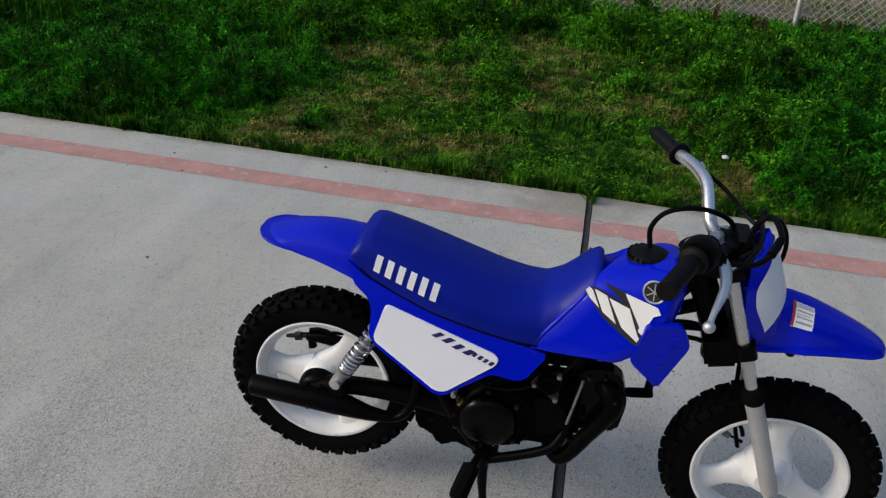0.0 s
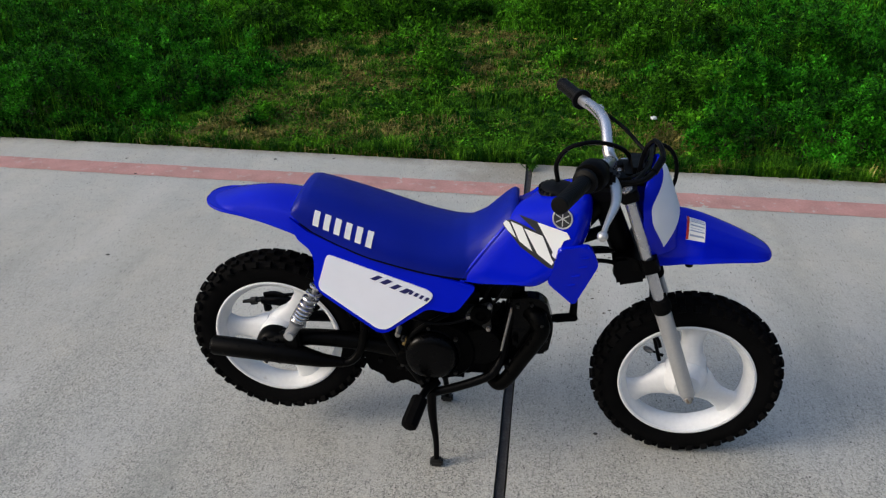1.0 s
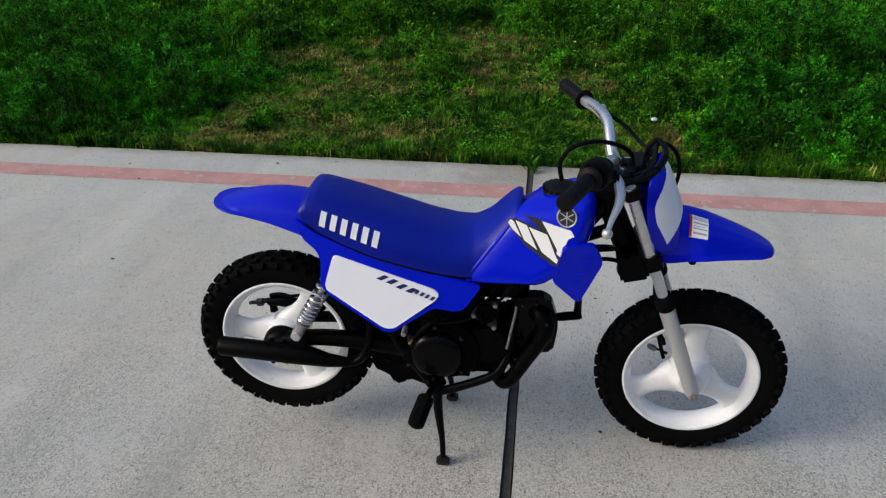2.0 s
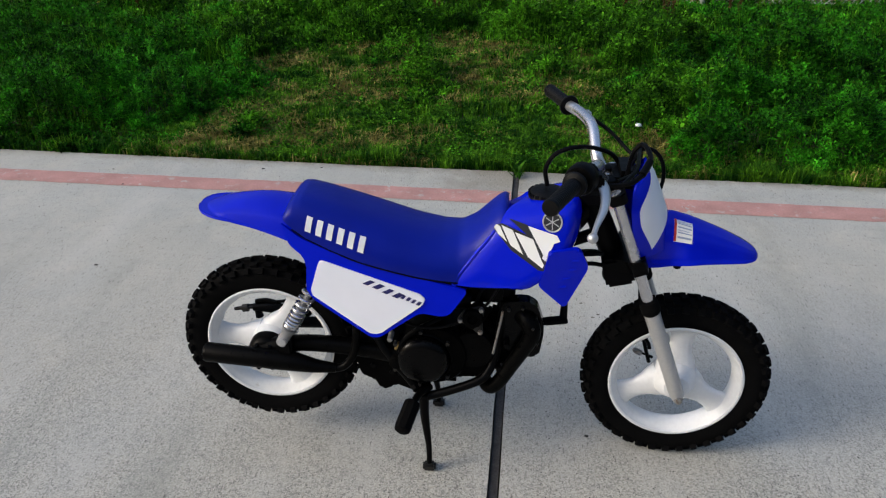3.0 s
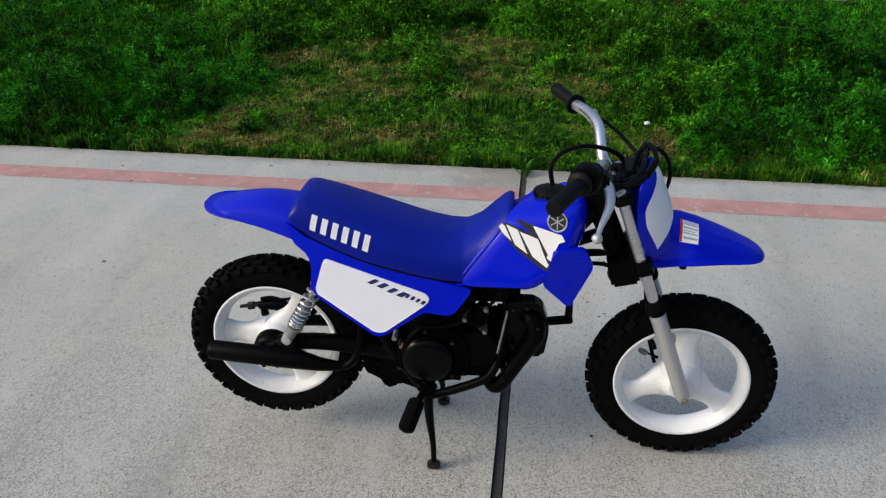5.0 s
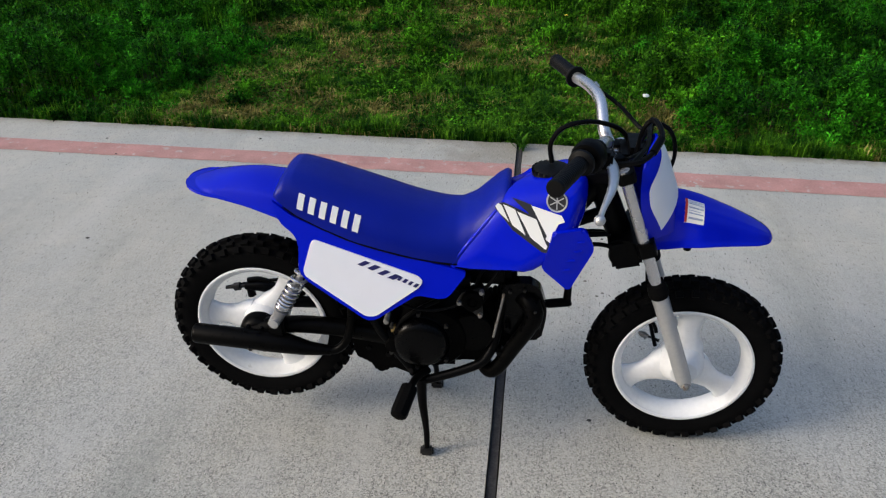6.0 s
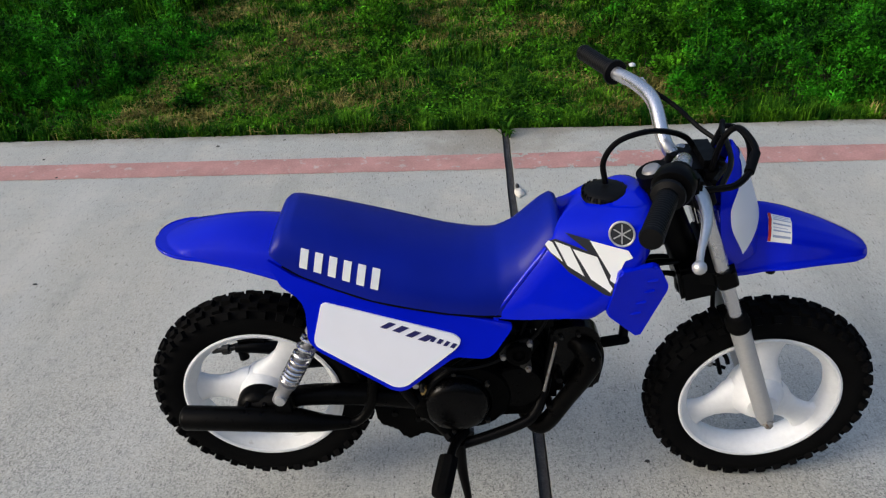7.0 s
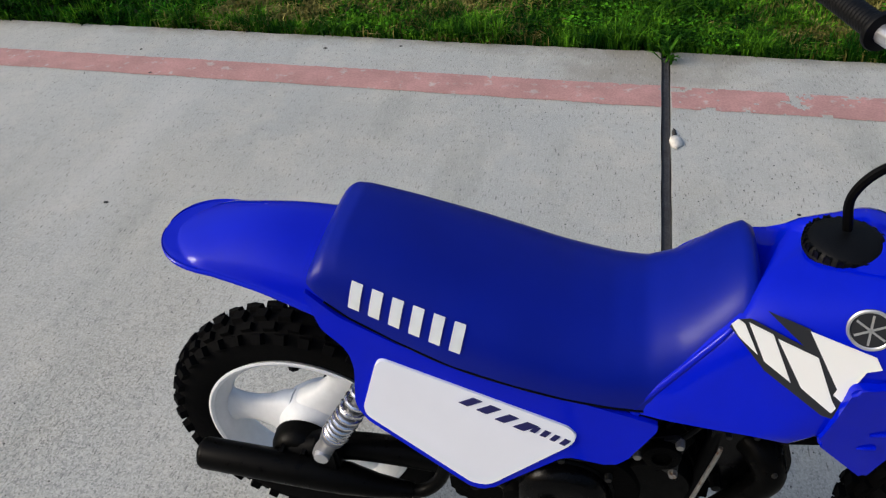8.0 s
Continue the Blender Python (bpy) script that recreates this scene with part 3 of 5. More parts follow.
def blades(name, n, seed, mat, label, keep_rule, height, width, lean, near_bias=1.6, tuft=1, spread=0.016):
    rng = np.random.RandomState(seed)
    x, y = scatter(n // tuft, rng, near_bias)
    keep = keep_rule(x, y, rng)
    x, y = x[keep], y[keep]
    if tuft > 1:
        x = np.repeat(x, tuft) + rng.normal(0, spread, len(x) * tuft)
        y = np.repeat(y, tuft) + rng.normal(0, spread, len(y) * tuft)
        y = np.maximum(y, 1.657 - 0.079 * x + 0.004)
    n = len(x)
    h = rng.uniform(0.45, 1.0, n) * height(x, y)
    a = rng.uniform(0, 2 * np.pi, n)
    ln = np.minimum(np.abs(rng.normal(0, lean, n)), 1.4)
    w = width * (1 + 0.18 * (y - 1.5)) * rng.uniform(0.7, 1.3, n)
    base = np.stack([x, y, np.full(n, -0.025)], 1)
    out = np.stack([np.cos(a), np.sin(a), np.zeros(n)], 1)
    side = np.stack([-np.sin(a), np.cos(a), np.zeros(n)], 1) * (w * 0.5)[:, None]
    up = np.array([0, 0, 1.0])
    mid = base + up * (h * 0.62 + 0.02)[:, None] + out * (h * ln * 0.35)[:, None]
    top = base + up * (h * (1 - 0.22 * ln) + 0.02)[:, None] + out * (h * ln)[:, None]
    v = np.empty((n, 6, 3))
    v[:, 0], v[:, 1], v[:, 2], v[:, 3], v[:, 4], v[:, 5] = base - side, base + side, mid + side * 0.8, mid - side * 0.8, top + side * 0.2, top - side * 0.2
    f = np.array([[0, 1, 2, 3], [3, 2, 4, 5]])
    sheet(name, v.reshape(-1, 3), (f[None] + 6 * np.arange(n)[:, None, None]).reshape(-1, 4), mat, label, "grass")


def outer_verge():
    """The same weeds along the rest of the verge, more thinly leaved."""
    rng = np.random.RandomState(71)
    n = 26000
    x, y = rng.uniform(-7, 7, n), rng.uniform(1.0, 5.6, n)
    keep = (y > 1.657 - 0.079 * x + 0.01) & (np.abs(x + 0.28 + 0.06 * (y - 1.5)) > 2.5 + 0.62 * (y - 1.5))
    sprigs("roadside_weeds", x[keep], y[keep] , rng, WEED, "green weeds along the rest of the verge", 12, 2.2)


weeds()
outer_verge()
blades("lawn_grass", 300000, 31, GRASS, "short green lawn grass in the mown patch",
       lambda x, y, r: r.rand(len(x)) < np.clip(1.05 - tallness(x, y) * 0.85, 0, 1) * (0.45 + 0.55 * (value_noise(x, y, 0.3, 17) > 0.42)),
       lambda x, y: 0.028 + 0.042 * value_noise(x, y, 0.12, 19) ** 1.5, 0.0055, 0.95, 1.6, 12)
blades("dry_grass", 420000, 32, STRAW, "straw-coloured dry grass lying in patches",
       lambda x, y, r: r.rand(len(x)) < np.clip((0.6 * value_noise(x, y, 0.38, 23) + 0.4 * value_noise(x, y, 0.13, 24) - 0.44) * 2.8, 0, 1) * (1 - tallness(x, y)) * (1 + 2.0 * np.exp(-((x - 0.62) / 0.25) ** 2 - ((y - 1.98) / 0.16) ** 2)) * np.clip((y - (1.657 - 0.079 * x)) / 0.22, 0.12, 1) * np.clip(1.25 - 0.22 * (y - 1.5), 0.1, 1),
       lambda x, y: 0.036 + 0.02 * value_noise(x, y, 0.2, 29), 0.0058, 1.4, 1.6, 10, 0.03)
blades("verge_edge_straw", 60000, 36, STRAW, "dry straw along the edge of the concrete",
       lambda x, y, r: (r.rand(len(x)) < np.clip((value_noise(x, y, 0.22, 41) - 0.38) * 3, 0, 1)) & (y < 1.657 - 0.079 * x + 0.05 + 0.22 * np.clip(x - 0.3, 0, 1)) & (x > 0.45),
       lambda x, y: 0.05 + 0.03 * value_noise(x, y, 0.2, 29), 0.005, 1.2, 3.0, 8, 0.025)
blades("edge_grass", 150000, 33, GRASS, "grass fringe hanging over the concrete edge",
       lambda x, y, r: (y < 1.657 - 0.079 * x + 0.16 * r.rand(len(x))),
       lambda x, y: 0.035 + 0.075 * value_noise(x, y, 0.14, 37) ** 1.5, 0.0046, 0.7, 4.0, 9, 0.012)
blades("tall_grass", 60000, 34, WEED, "taller green grass blades among the weeds",
       lambda x, y, r: r.rand(len(x)) < tallness(x, y) * np.clip((y - 2.0) / 2.2, 0.12, 1),
       lambda x, y: canopy(x, y) * 1.1 + 0.04, 0.004, 0.5, 1.0)


def clover_patch():
    rng = np.random.RandomState(51)
    x, y = scatter(150000, rng)
    keep = (tallness(x, y) < 0.6) & (value_noise(x, y, 0.26, 53) > 0.5)
    x, y = x[keep], y[keep]
    n = len(x)
    size = rng.uniform(0.008, 0.015, n) * (1 + 0.1 * (y - 1.5))
    a = rng.uniform(0, 2 * np.pi, n)
    along = np.stack([np.cos(a), np.sin(a), rng.normal(0.1, 0.3, n)], 1) * size[:, None]
    across = np.stack([-np.sin(a), np.cos(a), rng.normal(0, 0.3, n)], 1) * (size * 0.85)[:, None]
    v, f = quads(np.stack([x, y, rng.uniform(0.0, 0.035, n)], 1), along, across)
    sheet("low_clover", v, f, WEED, "low green clover leaves spread through the lawn", "clover")


clover_patch()


def far_field():
    """Thin dry grass on the stony ground behind the fence."""
    rng = np.random.RandomState(83)
    n = 26000
    x, y = rng.uniform(-6, 6, n), 5.3 + 4.2 * rng.rand(n) ** 1.4
    keep = value_noise(x, y, 0.5, 85) + 0.4 * rng.rand(n) > 0.55
    x, y = x[keep], y[keep]
    n = len(x)
    h, a = rng.uniform(0.03, 0.11, n), rng.uniform(0, 2 * np.pi, n)
    along = np.stack([np.cos(a) * 0.6 * h, np.sin(a) * 0.6 * h, h], 1)
    across = np.stack([-np.sin(a), np.cos(a), np.zeros(n)], 1) * 0.009
    v, f = quads(np.stack([x, y, h * 0.5 - 0.03], 1), along, across)
    half = n // 2
    sheet("far_dry_grass", v[: 4 * half], f[:half], STRAW, "thin dry grass on the ground behind the fence", "grass")
    sheet("far_green_grass", v[4 * half :], f[half:] - 4 * half, GRASS, "thin green grass on the ground behind the fence", "grass")


far_field()


def dock(x, y, h, seed):
    """A reddish seeding dock stalk among the weeds."""
    rng = random.Random(seed)
    ob = thing("dock_plant", "reddish brown seeding dock stalk standing in the weeds", "weed", "dock stalks by the fence")
    for k in range(3):
        bx, by = x + rng.uniform(-0.05, 0.05), y + rng.uniform(-0.04, 0.04)
        hh = h * rng.uniform(0.75, 1.0)
        tx, ty = bx + rng.uniform(-0.05, 0.05), by + rng.uniform(-0.05, 0.05)
        st = part("stalk", tube([(bx, by, -0.02), ((bx + tx) / 2, by, hh * 0.5), (tx, ty, hh)], [0.004, 0.003, 0.002], 6), DOCK, ob)
        bm = bmesh.new()
        for q in range(70):
            t = rng.uniform(0.45, 1.0)
            c = Vector((bx + (tx - bx) * t, by + (ty - by) * t, hh * t))
            d = Vector((rng.uniform(-1, 1), rng.uniform(-1, 1), rng.uniform(-0.6, 0.6))).normalized()
            s = d.orthogonal().normalized() * 0.004
            c += d * 0.006
            bm.faces.new([bm.verts.new(p) for p in (c - s, c + d * 0.009 - s * 0.3, c + d * 0.011 + s * 0.4, c + s)])
        part("seed_head", bm, DOCK, st, smooth=False)


for k, (x, y, h) in enumerate(((-0.53, 4.75, 0.20), (1.22, 4.7, 0.20), (-0.45, 5.1, 0.22), (0.95, 5.1, 0.2), (1.75, 4.9, 0.2), (-3.1, 5.0, 0.2))):
    dock(x, y, h, 60 + k)


def flower(x, y, z):
    ob = thing("yellow_flower", "tiny yellow wildflower on a thin stem in the weeds", "flower", "wildflowers")
    part("stem", tube([(x, y, 0.0), (x + 0.005, y, z)], 0.0015, 5, curved=False), WEED, ob)
    bm = bmesh.new()
    for k in range(5):
        a = 2 * math.pi * k / 5
        d, s = Vector((math.cos(a), math.sin(a), 0.25)), Vector((-math.sin(a), math.cos(a), 0))
        c = Vector((x + 0.005, y, z))
        bm.faces.new([bm.verts.new(p) for p in (c, c + d * 0.008 + s * 0.005, c + d * 0.014, c + d * 0.008 - s * 0.005)])
    part("petals", bm, PETAL, ob, smooth=False)


for x, y, z in ((2.45, 4.55, 0.2), (2.75, 4.5, 0.2), (-3.2, 4.6, 0.2), (-0.75, 5.0, 0.22), (0.75, 5.05, 0.2), (0.35, 3.55, 0.08), (1.9, 3.4, 0.2), (-2.0, 2.6, 0.17)):
    flower(x, y, z)


# ---- fence ----
def fence_y(x):
    return 5.62 - 0.10 * x


def fence():
    ob = thing("chain_link_fence", "grey chain-link fence with a galvanised post behind the verge", "fence")
    bm = bmesh.new()
    d, r = 0.031, 0.0019
    x0, x1, z1 = -5.2, 5.2, 1.5
    count = int((x1 - x0) / d)
    steps = int(z1 / d) + 1
    for k in range(count):
        # neighbouring wires zigzag in opposite step and hook into one another
        pts = []
        for j in range(steps):
            x = x0 + d * k + (d * 1.03 if (j + k) % 2 else -d * 0.03)
            pts.append(Vector((x, fence_y(x) + (0.002 if j % 2 else -0.002), -0.01 + j * d)))
        rings = []
        for p in pts:
            rings.append([bm.verts.new(p + Vector((r * math.cos(a), r * math.sin(a), 0.7 * r * math.sin(a)))) for a in (0.8, 2.4, 3.9, 5.5)])
        skin(bm, rings, caps=False)
    part("chain_mesh", bm, WIRE, ob, "grey diamond wire mesh")
    for x in (-3.4, -0.9, 1.62, 4.1):
        part("fence_post", tube([(x, fence_y(x) - 0.028, -0.03), (x - 0.012, fence_y(x) - 0.028, 1.55)], 0.021, 14, curved=False), GALV, ob, "galvanised round post")
    part("tension_wire", tube([(x, fence_y(x) + 0.004, 0.03 + 0.004 * math.sin(x * 3)) for x in np.linspace(-5.2, 5.2, 30)], 0.0022, 6, 1), WIRE, ob)


fence()


# ---- small things on the driveway and verge ----
def lump(name, at, size, mat, label, category, seed, flat=0.7, group=""):
    bm = bmesh.new()
    bmesh.ops.create_icosphere(bm, subdivisions=2, radius=1)
    for v in bm.verts:
        k = 1 + 0.35 * noise.noise(v.co * 1.7 + Vector((seed, 0, 0)))
        v.co = Vector((v.co.x * k * size[0], v.co.y * k * size[1], max(-0.25, v.co.z) * k * size[2] * flat))
    low = min(v.co.z for v in bm.verts)
    moved(bm, Matrix.Translation((at[0], at[1], at[2] - low - 0.001)))
    return tagged(part(name, bm, mat, sharp=70), label, category, group)


lump("stone_chip", (0.106, 1.137, 0), (0.017, 0.028, 0.014), STONE, "pale broken stone chip lying beside the joint board", "stone", 1)
lump("stone_chip", (0.104, 1.185, 0), (0.006, 0.018, 0.008), TAR, "dark broken chip lying beside the joint board", "stone", 2)
lump("litter_scrap", (0.632, 1.985, 0.095), (0.016, 0.013, 0.013), LITTER, "small white scrap of litter in the grass", "litter", 3)
for k, (x, y, s) in enumerate(((-1.298, 0.76, 0.009), (0.262, 0.019, 0.0075), (-1.655, 1.614, 0.008), (-1.322, 1.761, 0.009), (-0.742, 1.665, 0.008), (-1.534, 1.446, 0.010), (-0.994, 1.642, 0.010), (0.36, 0.86, 0.007), (0.43, 0.82, 0.006))):
    lump("dark_crumb", (x, y, 0), (s * 0.75, s * 0.55, s * 0.45), TAR, "small dark crumb of dirt on the concrete", "debris", 10 + k, group="crumbs on the driveway")
for k, (x, y) in enumerate(((0.318, 0.529), (0.291, 0.606), (0.335, 0.545))):
    lump("dead_leaf", (x, y, 0), (0.006, 0.0035, 0.002), DEADLEAF, "small curled dead leaf lying on the concrete", "leaf", 30 + k, group="dead leaves on the driveway")


def grit():
    """Fine dark grit strewn over the slabs, thicker beside the joint."""
    rng = np.random.RandomState(77)
    n = 900
    x = np.concatenate([rng.uniform(-2.2, 2.2, n), 0.06 + rng.normal(0.25, 0.2, n // 2)])
    y = np.concatenate([rng.uniform(-0.7, 1.6, n), rng.uniform(-0.5, 1.0, n // 2)])
    s = rng.uniform(0.0009, 0.0026, len(x))
    tri = np.array([[0, 0, 1.0], [1, 0, -0.2], [-0.5, 0.87, -0.2], [-0.5, -0.87, -0.2]])
    v = tri[None] * s[:, None, None] * np.array([1, 1, 0.8]) + np.stack([x, y, s * 0.2], 1)[:, None, :]
    f = np.array([[0, 1, 2], [0, 2, 3], [0, 3, 1]])
    sheet("grit", v.reshape(-1, 3), (f[None] + 4 * np.arange(len(x))[:, None, None]).reshape(-1, 3), TAR, "fine dark grit strewn over the concrete", "grit")


grit()


def joint_tuft():
    rng = random.Random(91)
    ob = thing("weed_tuft", "small green weed growing out of the joint at the concrete edge", "weed")
    for k in range(26):
        a, r, h = rng.uniform(0, 6.28), rng.uniform(0.02, 0.06), rng.uniform(0.02, 0.06)
        b = Vector((joint_x(1.62) + rng.uniform(-0.015, 0.015), 1.63 + rng.uniform(-0.07, 0.03), 0))
        t = b + Vector((math.cos(a) * r, math.sin(a) * r, h))
        s = Vector((-math.sin(a), math.cos(a), 0)) * 0.005
        m = b * 0.45 + t * 0.55 + Vector((0, 0, 0.012))
        bm = bmesh.new()
        bm.faces.new([bm.verts.new(p) for p in (b - s * 0.4, b + s * 0.4, m + s, t, m - s)])
        part("leaf", bm, GRASS, ob, smooth=False)


joint_tuft()


# ---- motorcycle ----
STEER_O = Vector((0.25, 0, 0.60))
RAKE = radians(23)
STEER_U = Vector((-math.sin(RAKE), 0, math.cos(RAKE)))
LEG_U = Vector((-math.sin(radians(19.8)), 0, math.cos(radians(19.8))))
STEER = Matrix.Translation(STEER_O) @ Matrix.Rotation(radians(-2), 4, STEER_U) @ Matrix.Translation(-STEER_O)

bike = thing("motorcycle", "small blue and white off-road motorcycle standing on its centre stand", "motorcycle")


def turned(bm):
    return moved(bm, STEER)


# wheels
def tyre_bm(c, r=0.197, w=0.031):
    prof = []
    inner = 0.134
    prof += [(inner, -0.021), (inner + 0.006, -0.025)]
    for k in range(13):
        a = math.pi * (k / 12)
        y = -w * math.cos(a)
        rr = 0.160 + (r - 0.006 - 0.160) * math.sin(a) ** 0.62
        prof.append((rr, y))
    prof += [(inner + 0.006, 0.025), (inner, 0.021)]
    return lathe(prof, c, "y", 72)


def knob_mesh(kind, r=0.197):
    """A tread block at the top of the tyre, centred on the axle."""
    sizes = {"centre": (0.0092, 0.0085), "mid": (0.0084, 0.006), "edge": (0.0076, 0.007)}
    l, w = sizes[kind]
    lift = {"centre": r - 0.0065, "mid": r - 0.010, "edge": r - 0.017}[kind]
    tall = 0.0072
    bm = bmesh.new()
    low = [bm.verts.new((sx * l, sy * w, -0.003)) for sx, sy in ((-1, -1), (1, -1), (1, 1), (-1, 1))]
    up = [bm.verts.new((sx * l * 0.84, sy * w * 0.84, tall)) for sx, sy in ((-1, -1), (1, -1), (1, 1), (-1, 1))]
    skin(bm, [low, up])
    off, lean = {"centre": (0.0, 0), "mid": (0.0155, 20), "edge": (0.0275, 52)}[kind]
    moved(bm, Matrix.Translation((0, off, lift)) @ Matrix.Rotation(radians(-lean), 4, "X"))
    return finish("tread_knob", bm, RUBBER, True, 25)


KNOBS = {k: knob_mesh(k) for k in ("centre", "mid", "edge")}


def tyre(name, c, m, label):
    bm = tyre_bm(c)
    ob = part(name, moved(bm, m), RUBBER, bike, label)
    n = 38
    for k in range(n):
        for kind, flip, shift in (("centre", 1, 0.0), ("mid", 1, 0.5), ("mid", -1, 0.5), ("edge", 1, 0.0), ("edge", -1, 0.0)):
            a = 2 * math.pi * (k + shift) / n
            kn = new("tread_knob", KNOBS[kind])
            kn.parent = ob
            kn.matrix_basis = m @ Matrix.Translation(c) @ Matrix.Rotation(a, 4, "Y") @ Matrix.Rotation(0 if flip > 0 else math.pi, 4, "Z")
    return ob


def rim(name, c, m, label, spokes):
    prof = [(0.1398, -0.0285), (0.1365, -0.0300), (0.1325, -0.0285), (0.1305, -0.024), (0.1255, -0.0205), (0.1205, -0.0115), (0.1195, 0.0), (0.1205, 0.0115),
            (0.1255, 0.0205), (0.1305, 0.024), (0.1325, 0.0285), (0.1365, 0.03), (0.1398, 0.0285), (0.1355, 0.022), (0.126, 0.012), (0.126, -0.012), (0.1355, -0.022)]
    ob = part(name, moved(lathe(prof, c, "y", 72), m), WHEELWHITE, bike, label)
    hub = [(0.014, -0.048), (0.026, -0.046), (0.034, -0.036), (0.044, -0.022), (0.047, 0.0), (0.044, 0.022), (0.034, 0.036), (0.026, 0.046), (0.014, 0.048)]
    part("hub", moved(lathe(hub, c, "y", 40, closed=False), m), WHEELWHITE, ob)
    for a in spokes:
        bm = bmesh.new()
        secs = []
        for r, wid, th, yo in ((0.028, 0.040, 0.024, 0.0), (0.045, 0.036, 0.021, 0.0), (0.062, 0.027, 0.016, 0.0), (0.082, 0.0225, 0.0125, 0.0), (0.100, 0.024, 0.0115, 0.0), (0.114, 0.029, 0.012, 0.0), (0.1225, 0.037, 0.0135, 0.0)):
            ring = []
            for k in range(16):
                q = 2 * math.pi * k / 16
                cx, cy = math.cos(q), math.sin(q)
                ring.append((r, wid * abs(cx) ** 0.8 * math.copysign(1, cx), yo + th * abs(cy) ** 0.8 * math.copysign(1, cy)))
            secs.append([(r_, t_, y_) for r_, t_, y_ in ring])
        pts = [[Vector(c) + Vector((r_ * math.cos(a) - t_ * math.sin(a), y_, r_ * math.sin(a) + t_ * math.cos(a))) for r_, t_, y_ in s] for s in secs]
        part("spoke", moved(loft(pts, bm), m), WHEELWHITE, ob)
    return ob


FC = Vector((0.4325, 0, 0.1965))
RC = Vector((-0.435, 0, 0.259))
ID = Matrix.Identity(4)
front_wheel = rim("front_wheel", FC, STEER, "white painted three-spoke wheel", [radians(a) for a in (86, 206, 326)])
front_tyre = tyre("front_tyre", FC, STEER, "black knobbly tyre")
rear_wheel = rim("rear_wheel", RC, ID, "white painted three-spoke wheel, lifted off the ground", [radians(a) for a in (56, 176, 296)])
rear_tyre = tyre("rear_tyre", RC, ID, "black knobbly tyre, held clear of the ground by the stand")
part("valve_stem", turned(tube([FC + Vector((-0.075, 0.01, 0.098)), FC + Vector((-0.062, -0.004, 0.082)), FC + Vector((-0.058, -0.008, 0.07))], 0.004, 8)), BLACK, front_wheel)


# fork and steering
def fork_leg(y):
    axle = Vector((FC.x - 0.0025, y, FC.z))
    up = LEG_U
    top = part("fork_leg", turned(tube([axle + up * 0.235, axle + up * 0.48], 0.0108, 16, curved=False)), CHROME, bike, "chromed fork tube with silver slider")
    slider = turned(tube([axle + up * a for a in (-0.012, 0.0, 0.02, 0.19, 0.222)], [0.011, 0.0148, 0.0155, 0.0157, 0.0168], 20, curved=False))
    part("slider", slider, FORK, top, "silver painted lower fork leg")
    part("dust_seal", turned(lathe_along(axle + up * 0.215, up, [(0.0122, 0.026), (0.0165, 0.023), (0.0192, 0.014), (0.019, 0.0), (0.0168, -0.005)])), RUBBER, top)
    out = -1 if y < 0 else 1
    part("axle_nut", turned(lathe([(0.004, out * 0.020), (0.007, out * 0.019), (0.0085, out * 0.015), (0.0085, out * 0.011), (0.011, out * 0.010), (0.011, out * 0.002)], axle + up * -0.004, "y", 6, closed=False)), STEEL, top)
    return top


def lathe_along(base, way, profile, seg=20):
    """A turned form round a slanted axis; (radius, height) pairs."""
    bm = lathe(profile, (0, 0, 0), "z", seg, closed=False)
    q = Vector((0, 0, 1)).rotation_difference(Vector(way)).to_matrix().to_4x4()
    return moved(bm, Matrix.Translation(base) @ q)


for y in (-0.068, 0.068):
    fork_leg(y)
part("axle", turned(tube([(FC.x, -0.08, FC.z), (FC.x, 0.08, FC.z)], 0.006, 10)), STEEL, bike)


def clamp(name, at, thick, reach):
    bm = bmesh.new()
    c = FC + LEG_U * at
    u = LEG_U
    f = Vector((LEG_U.z, 0, -LEG_U.x))
    pts = [(0.014, -0.082), (0.0165, -0.064), (0.015, -0.03), (0.015, 0.03), (0.0165, 0.064), (0.014, 0.082), (-0.015, 0.082), (-0.018, 0.064), (-reach, 0.03), (-reach, -0.03), (-0.018, -0.064), (-0.015, -0.082)]
    plate(rounded(pts, 0.01), lambda a, b, d: c + f * a + Vector((0, b, 0)) - u * d, thick, 0.003, bm=bm)
    return part(name, turned(bm), BLACK, bike)


clamp("lower_fork_clamp", 0.335, 0.03, 0.066)
clamp("upper_fork_clamp", 0.478, 0.02, 0.072)
part("steering_head", turned(tube([FC + STEER_U * 0.30 + Vector((-0.028, 0, 0)), FC + STEER_U * 0.49 + Vector((-0.028, 0, 0))], 0.024, 18, curved=False)), BLACK, bike)
part("lower_cover", turned(box((0.262, -0.05, 0.438), (0.318, 0.05, 0.5), 0.006, m=Matrix.Translation((0.29, 0, 0.47)) @ Matrix.Rotation(radians(-14), 4, "Y") @ Matrix.Translation((-0.29, 0, -0.47)))), BLACK, bike)
for y in (-0.046, 0.046):
    part("cable_guide", turned(tube([(0.276, y, 0.645), (0.296, y * 1.1, 0.57), (0.318, y, 0.50)], 0.004, 8)), CHROME, bike)

# handlebar
half_bar = [(0.258, 0.0, 0.645), (0.256, 0.028, 0.648), (0.239, 0.046, 0.672), (0.231, 0.10, 0.712), (0.212, 0.155, 0.722), (0.186, 0.21, 0.722), (0.150, 0.300, 0.724)]
bar_pts = [Vector((x, -y, z)) for x, y, z in half_bar[:0:-1]] + [Vector(p) for p in half_bar]
handlebar = part("handlebar", turned(tube(bar_pts, 0.0112, 14, 5)), CHROME, bike, "bright silver tubular handlebar")


